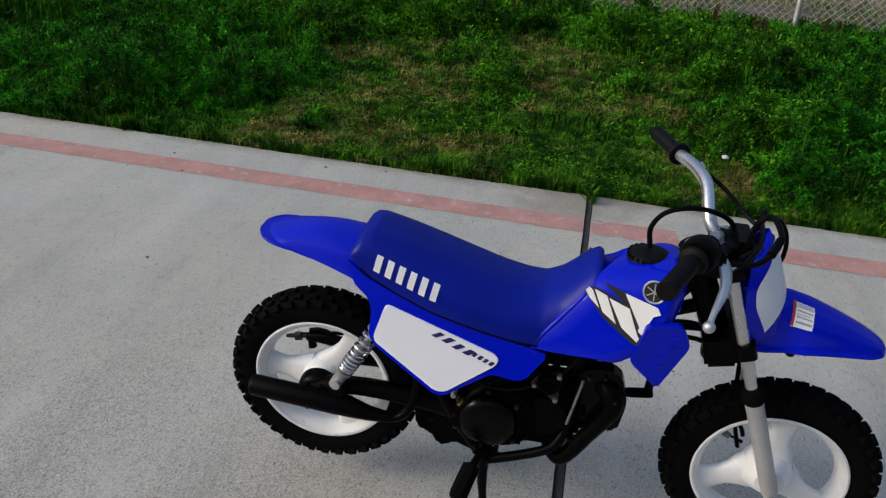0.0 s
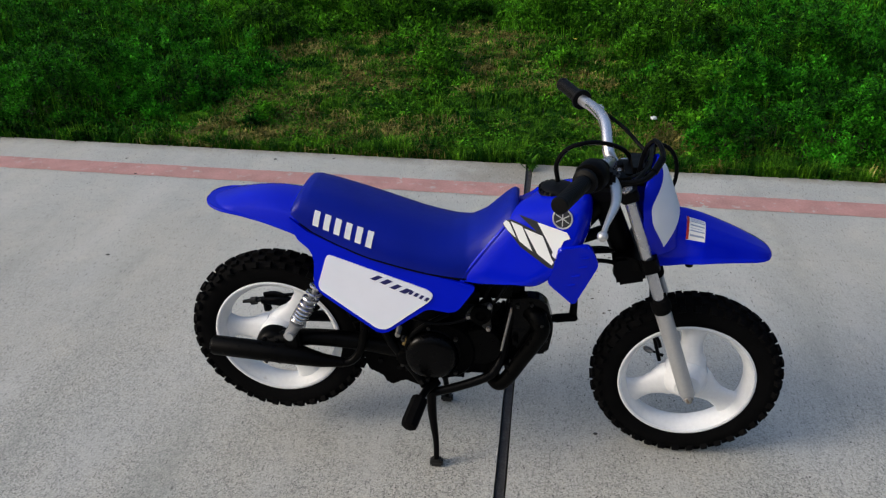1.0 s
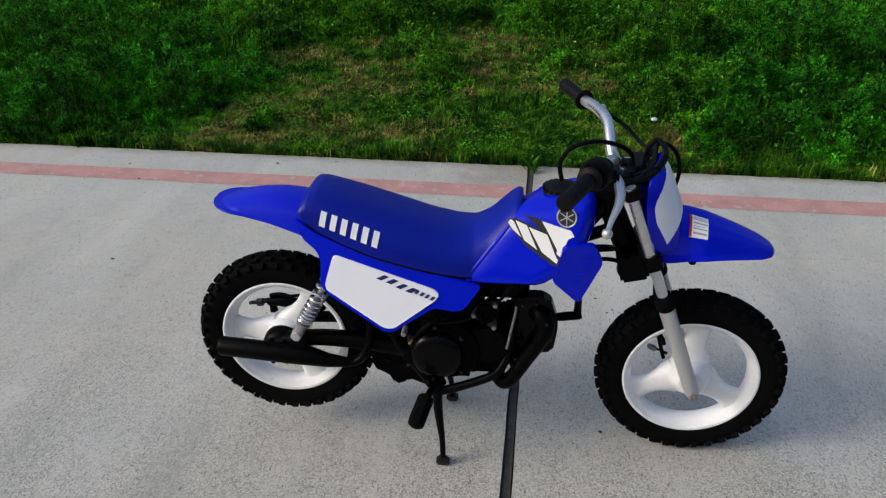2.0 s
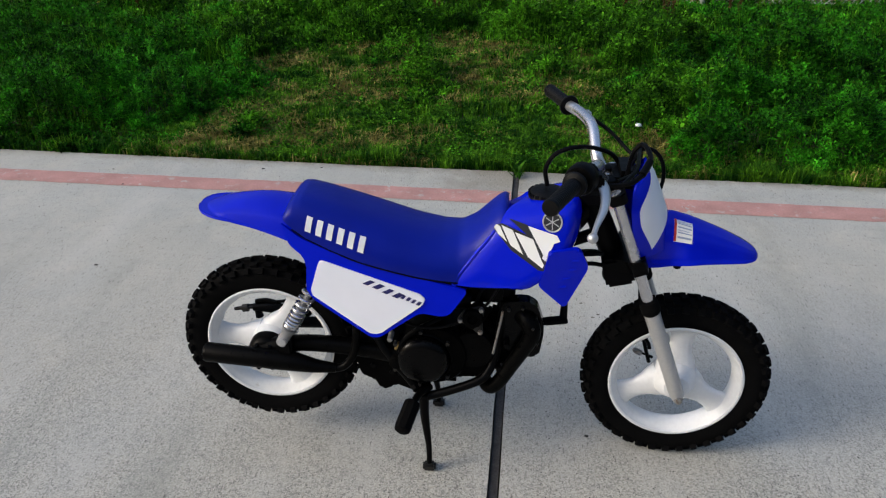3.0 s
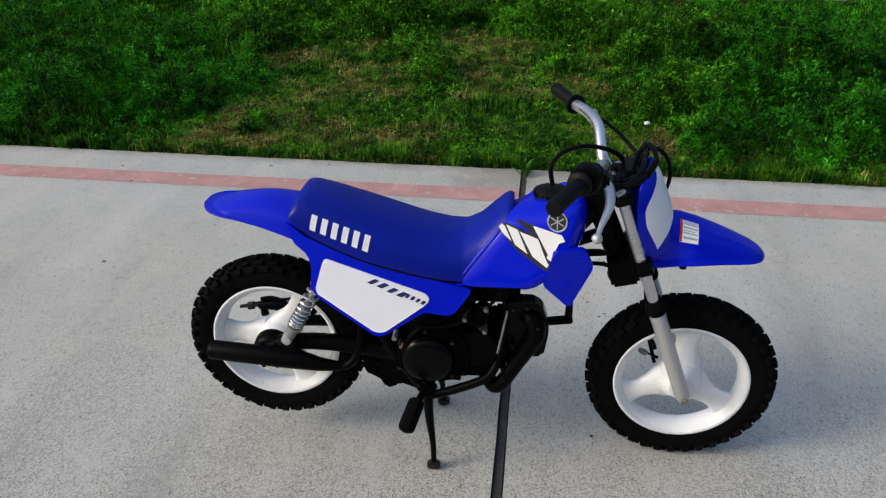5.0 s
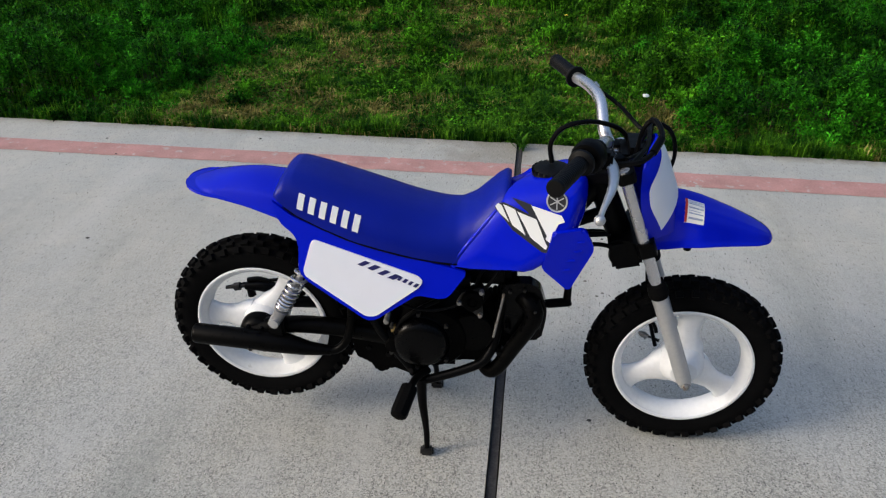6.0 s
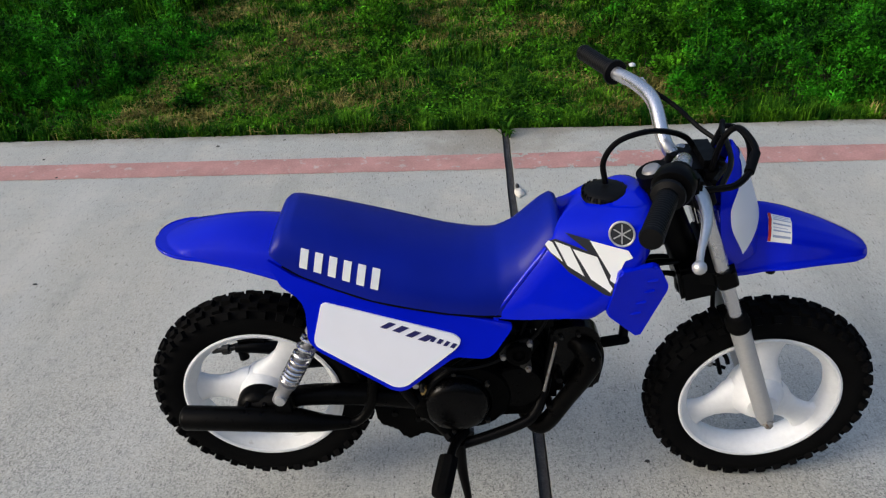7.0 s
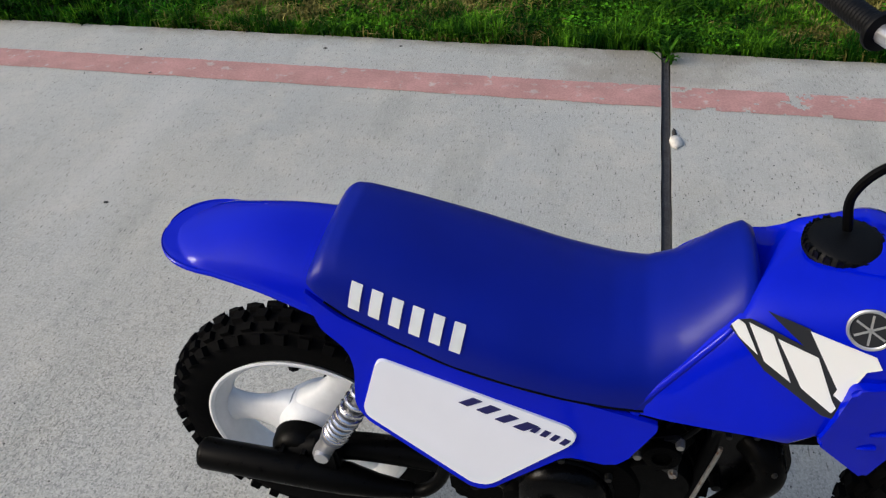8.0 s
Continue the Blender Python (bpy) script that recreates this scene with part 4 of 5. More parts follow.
def bar_at(y):
    x = np.interp(abs(y), [p[1] for p in half_bar], [p[0] for p in half_bar])
    z = np.interp(abs(y), [p[1] for p in half_bar], [p[2] for p in half_bar])
    return Vector((x, y, z))


for s in (-1, 1):
    a, b = bar_at(s * 0.205), bar_at(s * 0.300)
    way = (b - a).normalized()
    length = (b - a).length
    prof = [(0.0118, -0.002), (0.0205, 0.0), (0.0215, 0.003), (0.0205, 0.007), (0.0132, 0.010)]
    n = 16
    for k in range(n):
        h = 0.014 + (length - 0.014) * k / n
        prof += [(0.0130, h), (0.0138, h + 0.002), (0.0138, h + 0.0038), (0.0130, h + 0.0052)]
    prof += [(0.0138, length), (0.0146, length + 0.004), (0.0132, length + 0.0085), (0.008, length + 0.009)]
    part("grip", turned(lathe_along(a, way, prof, 22)), GRIP, handlebar, "black ribbed rubber grip")
    # brake lever and perch
    perch = bar_at(s * 0.165)
    if s < 0:
        lv = [perch + Vector((0.016, -s * 0.014, -0.008)), perch + Vector((0.030, s * 0.010, -0.020)), perch + Vector((0.030, s * 0.045, -0.036)), perch + Vector((0.016, s * 0.082, -0.056)), perch + Vector((0.010, s * 0.103, -0.066))]
        bm = bmesh.new()
        line = curve_points(lv, 6)
        rings = []
        for i, q in enumerate(line):
            t = i / (len(line) - 1)
            way = (line[min(i + 1, len(line) - 1)] - line[max(i - 1, 0)]).normalized()
            side = Vector((0.35, 0, 1)).cross(way).normalized()
            up = way.cross(side)
            w, h = 0.017 - 0.0125 * min(1, t * 1.35) ** 0.8, 0.0046
            rings.append([bm.verts.new(q + side * w * math.cos(c) + up * h * math.sin(c)) for c in [2 * math.pi * k / 12 for k in range(12)]])
        skin(bm, rings)
        lever = part("brake_lever", turned(bm), ALLOY, handlebar, "silver cast brake lever with a ball end")
        bm = bmesh.new()
        bmesh.ops.create_uvsphere(bm, u_segments=16, v_segments=10, radius=0.0088)
        part("ball_end", turned(moved(bm, Matrix.Translation(lv[-1]))), ALLOY, lever)
        bm = tube([bar_at(-0.15), bar_at(-0.187)], 0.0165, 16, curved=False)
        box(perch + Vector((0.0, -0.016, -0.024)), perch + Vector((0.030, 0.016, 0.004)), 0.005, bm)
    else:
        bm = box(perch + Vector((0.004, -0.026, -0.012)), perch + Vector((0.024, 0.014, 0.002)), 0.004)
    part("lever_perch", turned(bm), BLACK if s < 0 else ALLOY, handlebar)
# throttle drum on the near side
part("throttle_housing", turned(lathe_along(bar_at(-0.172), bar_at(-0.3) - bar_at(-0.2), [(0.012, -0.002), (0.024, 0.0), (0.027, 0.004), (0.027, 0.022), (0.024, 0.027), (0.016, 0.028)], 24)), BLACK, handlebar)
part("oil_gauge_box", turned(box((0.266, -0.046, 0.640), (0.314, 0.05, 0.676), 0.013)), BLACK, bike)
for y in (-0.03, 0.03):
    part("bar_clamp", turned(lathe_along(Vector((0.257, y, 0.632)), (0, 0, 1), [(0.006, 0.0), (0.017, 0.0), (0.019, 0.01), (0.017, 0.028), (0.008, 0.031)], 14)), BLACK, handlebar)

# cables and hoses
for pts, r in (
    ([(0.146, -0.004, 0.630), (0.142, 0.0, 0.664), (0.160, 0.002, 0.693), (0.195, 0.004, 0.706), (0.232, 0.018, 0.700), (0.268, 0.03, 0.682), (0.29, 0.03, 0.65)], 0.0045),
    ([(0.222, 0.17, 0.716), (0.27, 0.14, 0.69), (0.30, 0.09, 0.672), (0.33, 0.05, 0.65), (0.335, 0.03, 0.58)], 0.004),
    ([(0.268, -0.15, 0.695), (0.30, -0.08, 0.70), (0.315, 0.02, 0.698), (0.322, 0.045, 0.698), (0.322, 0.052, 0.65), (0.318, 0.03, 0.58)], 0.004),
    ([(0.30, 0.02, 0.66), (0.322, 0.045, 0.688), (0.344, 0.045, 0.688), (0.362, 0.04, 0.668), (0.367, 0.035, 0.63), (0.352, 0.03, 0.58)], 0.004),
    ([(0.262, -0.14, 0.70), (0.30, -0.06, 0.682), (0.29, 0.0, 0.65), (0.27, 0.02, 0.60)], 0.0035),
    ([(0.322, 0.03, 0.50), (0.345, 0.05, 0.42), (0.352, 0.052, 0.362), (0.360, 0.052, 0.290), (0.374, 0.052, 0.235), (0.387, 0.05, 0.190)], 0.0042),
    ([(0.245, -0.160, 0.700), (0.280, -0.166, 0.708), (0.305, -0.145, 0.721), (0.317, -0.112, 0.733), (0.310, -0.062, 0.738), (0.295, -0.050, 0.717), (0.288, -0.038, 0.66)], 0.0045),
):
    part("control_cable", turned(tube(pts, r, 8, 6)), BLACK, bike, "thin black control cable")


brake_arm = part("front_brake_arm", turned(tube([(0.394, 0.05, 0.203), (0.380, 0.054, 0.207), (0.362, 0.055, 0.212)], [0.0036, 0.0026, 0.0022], 8)), BLACK, bike, "small black front brake arm")
part("adjuster_nut", turned(tube([(0.351, 0.055, 0.218), (0.355, 0.055, 0.2165), (0.360, 0.055, 0.214), (0.369, 0.055, 0.209)], [0.0035, 0.0062, 0.0072, 0.0060], 8, curved=False)), STEEL, brake_arm)
part("cable_adjuster", turned(tube([(0.300, -0.151, 0.718), (0.315, -0.122, 0.730)], 0.0066, 10, curved=False)), BLACK, handlebar)
# domed nut on the steering stem
part("stem_nut", turned(lathe_along(FC + STEER_U * 0.486 + Vector((-0.028, 0, 0)), STEER_U, [(0.010, 0.0), (0.0135, 0.0), (0.0145, 0.004), (0.012, 0.008), (0.005, 0.010)], 18)), DAMPER, bike, "dull domed stem nut")


# front fender and number plate
def shell(sections, thick):
    """Sections of open lines, outer skin first, closed into a thin shell."""
    rings = []
    for s in sections:
        inner = [Vector(p) - Vector((0, 0, thick)) for p in s]
        rings.append([Vector(p) for p in s] + inner[::-1])
    return loft(rings)


FX = [0.318, 0.335, 0.36, 0.39, 0.42, 0.45, 0.478, 0.502, 0.526, 0.542, 0.551, 0.555]
FCROWN = [0.576, 0.582, 0.586, 0.583, 0.574, 0.562, 0.550, 0.538, 0.525, 0.515, 0.508, 0.502]
FEDGE = [0.492, 0.490, 0.490, 0.492, 0.497, 0.499, 0.499, 0.499, 0.498, 0.498, 0.498, 0.498]
FWIDE = [0.054, 0.056, 0.053, 0.0480, 0.0545, 0.0515, 0.047, 0.044, 0.039, 0.031, 0.021, 0.010]


def fender_drop(a):
    return 0.16 * smoothstep(0, 0.6, a) + 0.12 * smoothstep(0.5, 0.62, a) + 0.72 * smoothstep(0.6, 1.0, a) ** 1.1


def front_fender():
    secs = []
    for x in np.linspace(FX[0], FX[-1], 40):
        c, e, w = (float(np.interp(x, FX, q)) for q in (FCROWN, FEDGE, FWIDE))
        line = []
        for k in range(37):
            s = -1 + 2 * k / 36
            a = abs(s)
            line.append((x, w * math.copysign(min(1, a * 1.18 - 0.18 * a ** 3), s), c - (c - e) * fender_drop(a)))
        secs.append(line)
    return part("front_fender", turned(shell(secs, 0.003)), BLUE, bike, "glossy blue plastic front fender", sharp=60)


fender = front_fender()


def fender_top(x, y):
    c, e, w = (float(np.interp(x, FX, q)) for q in (FCROWN, FEDGE, FWIDE))
    q = np.linspace(0, 1, 60)
    a = float(np.interp(abs(y) / w, np.minimum(1, q * 1.18 - 0.18 * q ** 3), q))
    return c - (c - e) * fender_drop(a)


def fender_patch(x0, x1, y0, y1, lift, mat, name, label=""):
    bm = bmesh.new()
    n = 16
    g = []
    for j in range(n + 1):
        g.append([])
        for i in range(n + 1):
            # the sticker bends with the flare of the fender
            x = x0 + (x1 - x0) * i / n
            y = (y0 + (y1 - y0) * j / n) * float(np.interp(x, FX, FWIDE)) / 0.0505
            g[-1].append(bm.verts.new((x, y, fender_top(x, y) + lift)))
    for j in range(n):
        for i in range(n):
            bm.faces.new((g[j][i], g[j][i + 1], g[j + 1][i + 1], g[j + 1][i]))
    return part(name, turned(bm), mat, fender, label)


fender_patch(0.387, 0.421, -0.0415, -0.021, 0.0022, DECAL, "warning_sticker", "small white warning sticker with a red band")
fender_patch(0.387, 0.3915, -0.0415, -0.021, 0.0032, LABELRED, "sticker_band", "red band")
for k in range(7):
    fender_patch(0.394, 0.419 - 0.004 * (k % 3 == 2), -0.0402 + 0.0026 * k, -0.0393 + 0.0026 * k, 0.0033, LABELINK, "print_line")
part("fender_bolt", turned(lathe([(0.003, -0.008), (0.007, -0.007), (0.008, -0.002), (0.008, 0.004)], (0.400, -0.040, 0.489), "z", 12, closed=False)), BLACK, fender)

PLATE_V = [0.0, 0.1, 0.25, 0.45, 0.65, 0.85, 1.0]
PLATE_APEX = [(0.326, 0.690), (0.333, 0.680), (0.343, 0.664), (0.356, 0.634), (0.370, 0.598), (0.384, 0.560), (0.394, 0.530)]
PLATE_W = [0.022, 0.040, 0.057, 0.070, 0.074, 0.070, 0.064]
PLATE_D = [0.012, 0.026, 0.042, 0.056, 0.066, 0.070, 0.068]


def plate_at(v, s, lift=0.0):
    ax = np.interp(v, PLATE_V, [p[0] for p in PLATE_APEX])
    az = np.interp(v, PLATE_V, [p[1] for p in PLATE_APEX])
    w, d = np.interp(v, PLATE_V, PLATE_W), np.interp(v, PLATE_V, PLATE_D)
    a = s * radians(80)
    nx, ny = math.cos(a), math.sin(a)
    return Vector((ax - d * (1 - math.cos(a)) / (1 - math.cos(radians(80))) + lift * nx, w * math.sin(a) / math.sin(radians(80)) + lift * ny, az - 0.02 * abs(s) ** 1.6))


def number_plate():
    secs = []
    for v in np.linspace(0, 1, 16):
        outer = [plate_at(v, s) for s in np.linspace(-1, 1, 21)]
        inner = [plate_at(v, s, -0.003) for s in np.linspace(-1, 1, 21)]
        secs.append(outer + inner[::-1])
    ob = part("front_number_plate", turned(loft(secs)), BLUE, bike, "wrap-around blue front number plate with a white panel", sharp=60)
    bm = bmesh.new()
    rows = []
    for t in np.linspace(0, 1, 18):
        reach = 0.86 * (0.42 + 0.58 * smoothstep(0.0, 0.5, t)) * (1 - 0.10 * smoothstep(0.6, 1.0, t))
        rows.append([bm.verts.new(plate_at(0.12 + (0.56 + 0.25 * abs(s) ** 1.3) * t, s * reach, 0.0014)) for s in np.linspace(-1, 1, 21)])
    skin(bm, rows, closed=False)
    part("white_panel", turned(bm), WHITE, ob, "plain white panel")


number_plate()


# fuel tank
def tank_y(x, z):
    return 0.2483 + 0.1878 * x - 0.3046 * z


def on_tank(lift):
    return lambda u, v, d: Vector((u, -tank_y(u, v) - lift + d, v))


def on_shroud(lift):
    return lambda u, v, d: Vector((u, -(0.123 - 0.12 * (u - 0.18) - 0.08 * (v - 0.5)) - lift + d, v))


def fuel_tank():
    zs = [0.456, 0.462, 0.475, 0.50, 0.53, 0.56, 0.588, 0.600, 0.608, 0.6135, 0.6165, 0.6175]
    rear = [-0.026, -0.032, -0.025, -0.006, 0.017, 0.041, 0.056, 0.060, 0.064, 0.070, 0.08, 0.095]
    front = [0.136, 0.148, 0.163, 0.184, 0.200, 0.211, 0.214, 0.211, 0.205, 0.196, 0.184, 0.17]
    inset = [0.010, 0.002, 0.0, 0.0, 0.0, 0.0, 0.0, 0.003, 0.010, 0.021, 0.036, 0.052]
    secs = []
    for z, r, f, i in zip(zs, rear, front, inset):
        near = []
        for t in (0.0, 0.03, 0.2, 0.4, 0.6, 0.78):
            x = r + (f - r) * t
            near.append((x, -max(0.012, tank_y(x, z) - i - (0.004 if t == 0 else 0)), z))
        w = near[-1][1]
        for k in range(1, 7):
            a = math.pi / 2 * k / 6.5
            near.append((near[5][0] + (f - near[5][0]) * math.sin(a), w * max(0.1, math.cos(a) ** 0.75), z))
        near = [(x, y, z + 0.2 * (x - 0.145) * smoothstep(0.56, 0.61, z) + (0.009 * smoothstep(0.0, 0.09, x) + 0.006 * smoothstep(0.09, 0.14, x)) * (1 - smoothstep(0.456, 0.51, z))) for x, y, z in near]
        slim = smoothstep(0.54, 0.60, z)
        far = [(max(px, r + 0.042 * slim), -py * (1 - 0.28 * slim), pz - 0.004 * slim) for px, py, pz in near[::-1]]
        secs.append([Vector(p) for p in near + far])
    bm = loft(secs)
    return part("fuel_tank", bm, BLUE, bike, "blue plastic fuel tank with black and white graphics", sharp=50)


tank = fuel_tank()
for s in (-1,):
    line = [(x, s * (tank_y(x, z) - i), z) for x, z, i in ((-0.024, 0.4605, 0.003), (-0.030, 0.4645, 0.002), (-0.025, 0.474, 0.002), (-0.006, 0.4985, 0.002), (0.017, 0.529, 0.002), (0.040, 0.558, 0.003), (0.050, 0.570, 0.006), (0.055, 0.578, 0.008))]
    part("tank_edge", tube(line, [0.003, 0.0036, 0.0038, 0.0038, 0.0038, 0.0036, 0.003, 0.0018], 10, 4), BLUE, tank)
cap = part("fuel_cap", lathe([(0.018, 0.0), (0.036, 0.0), (0.0372, 0.003), (0.0362, 0.0055), (0.0352, 0.010), (0.031, 0.0135), (0.023, 0.016), (0.014, 0.0175), (0.005, 0.018)], (0.147, -0.004, 0.609), "z", 28, closed=False), GRIP, tank, "black ribbed fuel cap")
for k in range(20):
    a = 2 * math.pi * k / 20
    part("cap_rib", box((-0.0012, -0.0024, 0.0045), (0.0014, 0.0024, 0.0095), 0.0008, m=Matrix.Translation((0.147 + 0.0348 * math.cos(a), -0.004 + 0.0348 * math.sin(a), 0.611)) @ Matrix.Rotation(a, 4, "Z")), GRIP, cap)

graphic = {
    "dark_graphic": (DARKDECAL, 0.0012, [[(0.075, 0.597), (0.110, 0.588), (0.140, 0.536), (0.148, 0.524), (0.140, 0.508), (0.131, 0.509), (0.080, 0.540), (0.046, 0.576), (0.052, 0.584), (0.062, 0.587), (0.108, 0.571)]]),
    "white_graphic": (DECAL, 0.0022, [
        [(0.047, 0.579), (0.052, 0.585), (0.058, 0.582), (0.072, 0.555), (0.055, 0.568)],
        [(0.061, 0.584), (0.082, 0.577), (0.102, 0.535), (0.078, 0.550)],
        [(0.086, 0.574), (0.120, 0.564), (0.132, 0.537), (0.137, 0.526), (0.141, 0.520), (0.138, 0.514), (0.111, 0.532)],
        [(0.110, 0.587), (0.163, 0.575), (0.169, 0.565), (0.158, 0.560), (0.144, 0.527), (0.137, 0.532), (0.139, 0.538)]]),
}
for s in (-1,):
    for name, (mat, lift, shapes) in graphic.items():
        for shape in shapes:
            bm = plate(shape, on_tank(lift), 0.0006)
            if s > 0:
                moved(bm, Matrix.Diagonal((1, -1, 1, 1)))
            part(name, bm, mat, tank, smooth=False)
    disc = [(0.154 + 0.0185 * math.cos(a), 0.598 + 0.0185 * math.sin(a)) for a in np.linspace(0, 2 * math.pi, 33)[:-1]]
    bm = plate(disc, on_tank(0.0012), 0.0006)
    if s > 0:
        moved(bm, Matrix.Diagonal((1, -1, 1, 1)))
    badge = part("round_badge", bm, DARKDECAL, tank, "round dark badge with a silver ring", smooth=False)
    bm = bmesh.new()
    ring = []
    for a in np.linspace(0, 2 * math.pi, 41)[:-1]:
        ring.append([bm.verts.new(on_tank(l)(0.154 + r * math.cos(a), 0.598 + r * math.sin(a), 0)) for r, l in ((0.0185, 0.0014), (0.0178, 0.0026), (0.0162, 0.0026), (0.0155, 0.0014))])
    skin(bm, ring + [ring[0]], caps=False)
    if s > 0:
        moved(bm, Matrix.Diagonal((1, -1, 1, 1)))
    part("badge_ring", bm, ALLOY, badge)
    for a in (30, 90, 150):
        c_, s_ = math.cos(radians(a)), math.sin(radians(a))
        bar = [(0.154 + u * c_ - v * s_, 0.598 + u * s_ + v * c_) for u, v in ((-0.0135, -0.0009), (0.0135, -0.0009), (0.0135, 0.0009), (-0.0135, 0.0009))]
        bm = plate(bar, on_tank(0.0022), 0.0004)
        if s > 0:
            moved(bm, Matrix.Diagonal((1, -1, 1, 1)))
        part("badge_bar", bm, ALLOY, badge, smooth=False)
for s in (-1, 1):
    # air shroud below the tank
    out = rounded([(0.149, 0.548), (0.201, 0.553), (0.209, 0.547), (0.222, 0.520), (0.221, 0.510), (0.182, 0.434), (0.131, 0.482), (0.141, 0.512)], 0.006)
    bm = plate(out, on_shroud(0.0), 0.012, 0.004, 3)
    if s > 0:
        moved(bm, Matrix.Diagonal((1, -1, 1, 1)))
    shroud = part("tank_shroud", bm, BLUE, bike, "blue plastic side shroud with small ribs", sharp=50)
    for k in range(4):
        u, v = 0.205 - 0.0075 * k + (0.004 if k == 1 else 0), 0.531 - 0.0175 * k
        a, b = on_shroud(0.0012)(u, v, 0), on_shroud(0.0006)(u - 0.016, v - 0.0015, 0)
        bm = tube([a, a * 0.5 + b * 0.5, b], [0.0026, 0.0022, 0.0012], 8)
        if s > 0:
            moved(bm, Matrix.Diagonal((1, -1, 1, 1)))
        part("rib", bm, BLUE, shroud)


# seat
SX = [-0.357, -0.35, -0.34, -0.325, -0.30, -0.268, -0.21, -0.15, -0.097, -0.053, -0.02, 0.01, 0.035, 0.055, 0.068, 0.074]
SB = [0.583, 0.577, 0.568, 0.554, 0.543, 0.529, 0.508, 0.493, 0.480, 0.472, 0.468, 0.475, 0.498, 0.525, 0.555, 0.575]
ST = [0.594, 0.608, 0.617, 0.619, 0.613, 0.604, 0.585, 0.565, 0.549, 0.540, 0.540, 0.557, 0.582, 0.601, 0.607, 0.601]
SW = [0.078, 0.082, 0.084, 0.086, 0.089, 0.094, 0.102, 0.106, 0.106, 0.104, 0.101, 0.097, 0.090, 0.082, 0.073, 0.058]


def seat_square(x):
    return float(np.interp(x, [-0.36, -0.25, -0.12], [3.3, 2.9, 2.4]))


def seat_y(x, z):
    """Half width of the seat at a height."""
    b, t, w = (np.interp(x, SX, q) for q in (SB, ST, SW))
    f = min(0.999, max(0, (z - b) / (t - b)))
    e = seat_square(x)
    return w * (1 - f ** e) ** (1 / e) * (1 - 0.03 * f)


def seat_form():
    secs = []
    for x in list(np.linspace(SX[0], -0.31, 16)) + list(np.linspace(-0.30, SX[-1], 50)):
        b, t, w = (np.interp(x, SX, q) for q in (SB, ST, SW))
        near = []
        e = seat_square(x)
        for k in range(14):
            a = math.pi / 2 * k / 13.06
            f = math.sin(a) ** (2 / e)
            near.append(Vector((x, -w * math.cos(a) ** (2 / e) * (1 - 0.03 * f), b + (t - b) * f)))
        secs.append(near + [Vector((x, -p.y, p.z)) for p in near[::-1]])
    bm = loft(secs)
    return part("seat", bm, SEATBLUE, bike, "padded dark blue vinyl seat with white printed blocks", sharp=60)


seat = seat_form()
for s in (-1, 1):
    # thin black strip stands in for the shade below the seat's edge
    base = tube([(x, s * (np.interp(x, SX, SW) - 0.001), np.interp(x, SX, SB) - 0.002) for x in np.linspace(-0.34, -0.02, 12)], 0.002, 6, 3)
    part("seat_shade_strip", base, BLACK, seat)
    for k in range(6):
        bm = bmesh.new()
        u0 = -0.3137 + 0.0204 * k
        n = 5
        g = []
        for j in range(n + 1):
            row = []
            for i in range(3):
                x = u0 + 0.0112 * i / 2 + 0.006 * j / n
                z = 0.565 - 0.34 * (x + 0.3137) + 0.030 * j / n
                row.append(bm.verts.new((x, s * (seat_y(x, z) + 0.0014), z)))
            g.append(row)
        skin(bm, g, closed=False)
        part("print_block", bm, PRINT, seat)


# rear fender and side covers
def rear_fender():
    """A flat flange all round with a raised centre that starts with a rounded nose."""
    kx = [-0.547, -0.535, -0.52, -0.50, -0.475, -0.45, -0.42, -0.39, -0.36, -0.343]
    lip = [0.583, 0.582, 0.581, 0.579, 0.576, 0.573, 0.569, 0.565, 0.560, 0.557]
    edge = [0.582, 0.581, 0.579, 0.576, 0.572, 0.567, 0.561, 0.553, 0.544, 0.538]
    wide = [0.014, 0.040, 0.052, 0.059, 0.063, 0.066, 0.070, 0.075, 0.080, 0.083]
    nose = -0.531
    xs = [-0.547 + 0.016 * (k / 9) ** 2 for k in range(10)] + [nose + 0.06 * (k / 20) ** 1.8 for k in range(1, 21)] + list(np.linspace(-0.465, -0.343, 16))
    secs = []
    for x in xs:
        l, e, w = (float(np.interp(x, kx, q)) for q in (lip, edge, wide))
        if x < -0.475:
            w = 0.006 + 0.0575 * (1 - min(1, (-0.475 - x) / 0.072) ** 2.4) ** 0.5
        # the dome starts behind a narrow flat rim and rises towards the seat
        half = 0.94 * w * math.sqrt(max(0.0, 1 - max(0.0, (-0.47 - x) / (-0.47 - nose)) ** 2.2)) + 0.0005
        tall = 0.034 * smoothstep(nose - 0.004, -0.395, x) ** 0.62 if x > nose else 0.0
        side = []
        for k in range(37):
            a = math.sin(math.pi / 2 * k / 36)
            y = w * a
            u = min(1.0, y / half)
            rim_line = 0.0018 * math.exp(-((a - 0.97) / 0.03) ** 2)
            side.append((y, l + tall * max(0.0, 1 - u ** 2.4) ** 0.75 + rim_line - (l - e) * smoothstep(0.78, 1.0, a)))
        secs.append([(x, -y, z) for y, z in side[:0:-1]] + [(x, y, z) for y, z in side])
    return part("rear_fender", shell(secs, 0.003), BLUE, bike, "glossy blue plastic rear fender with a raised centre", sharp=60)


rear_fender()


def cover_y(x, z):
    return 0.2618 - 0.0492 * x - 0.3409 * z


def on_cover(lift):
    return lambda u, v, d: Vector((u, -cover_y(u, v) - lift + d, v))


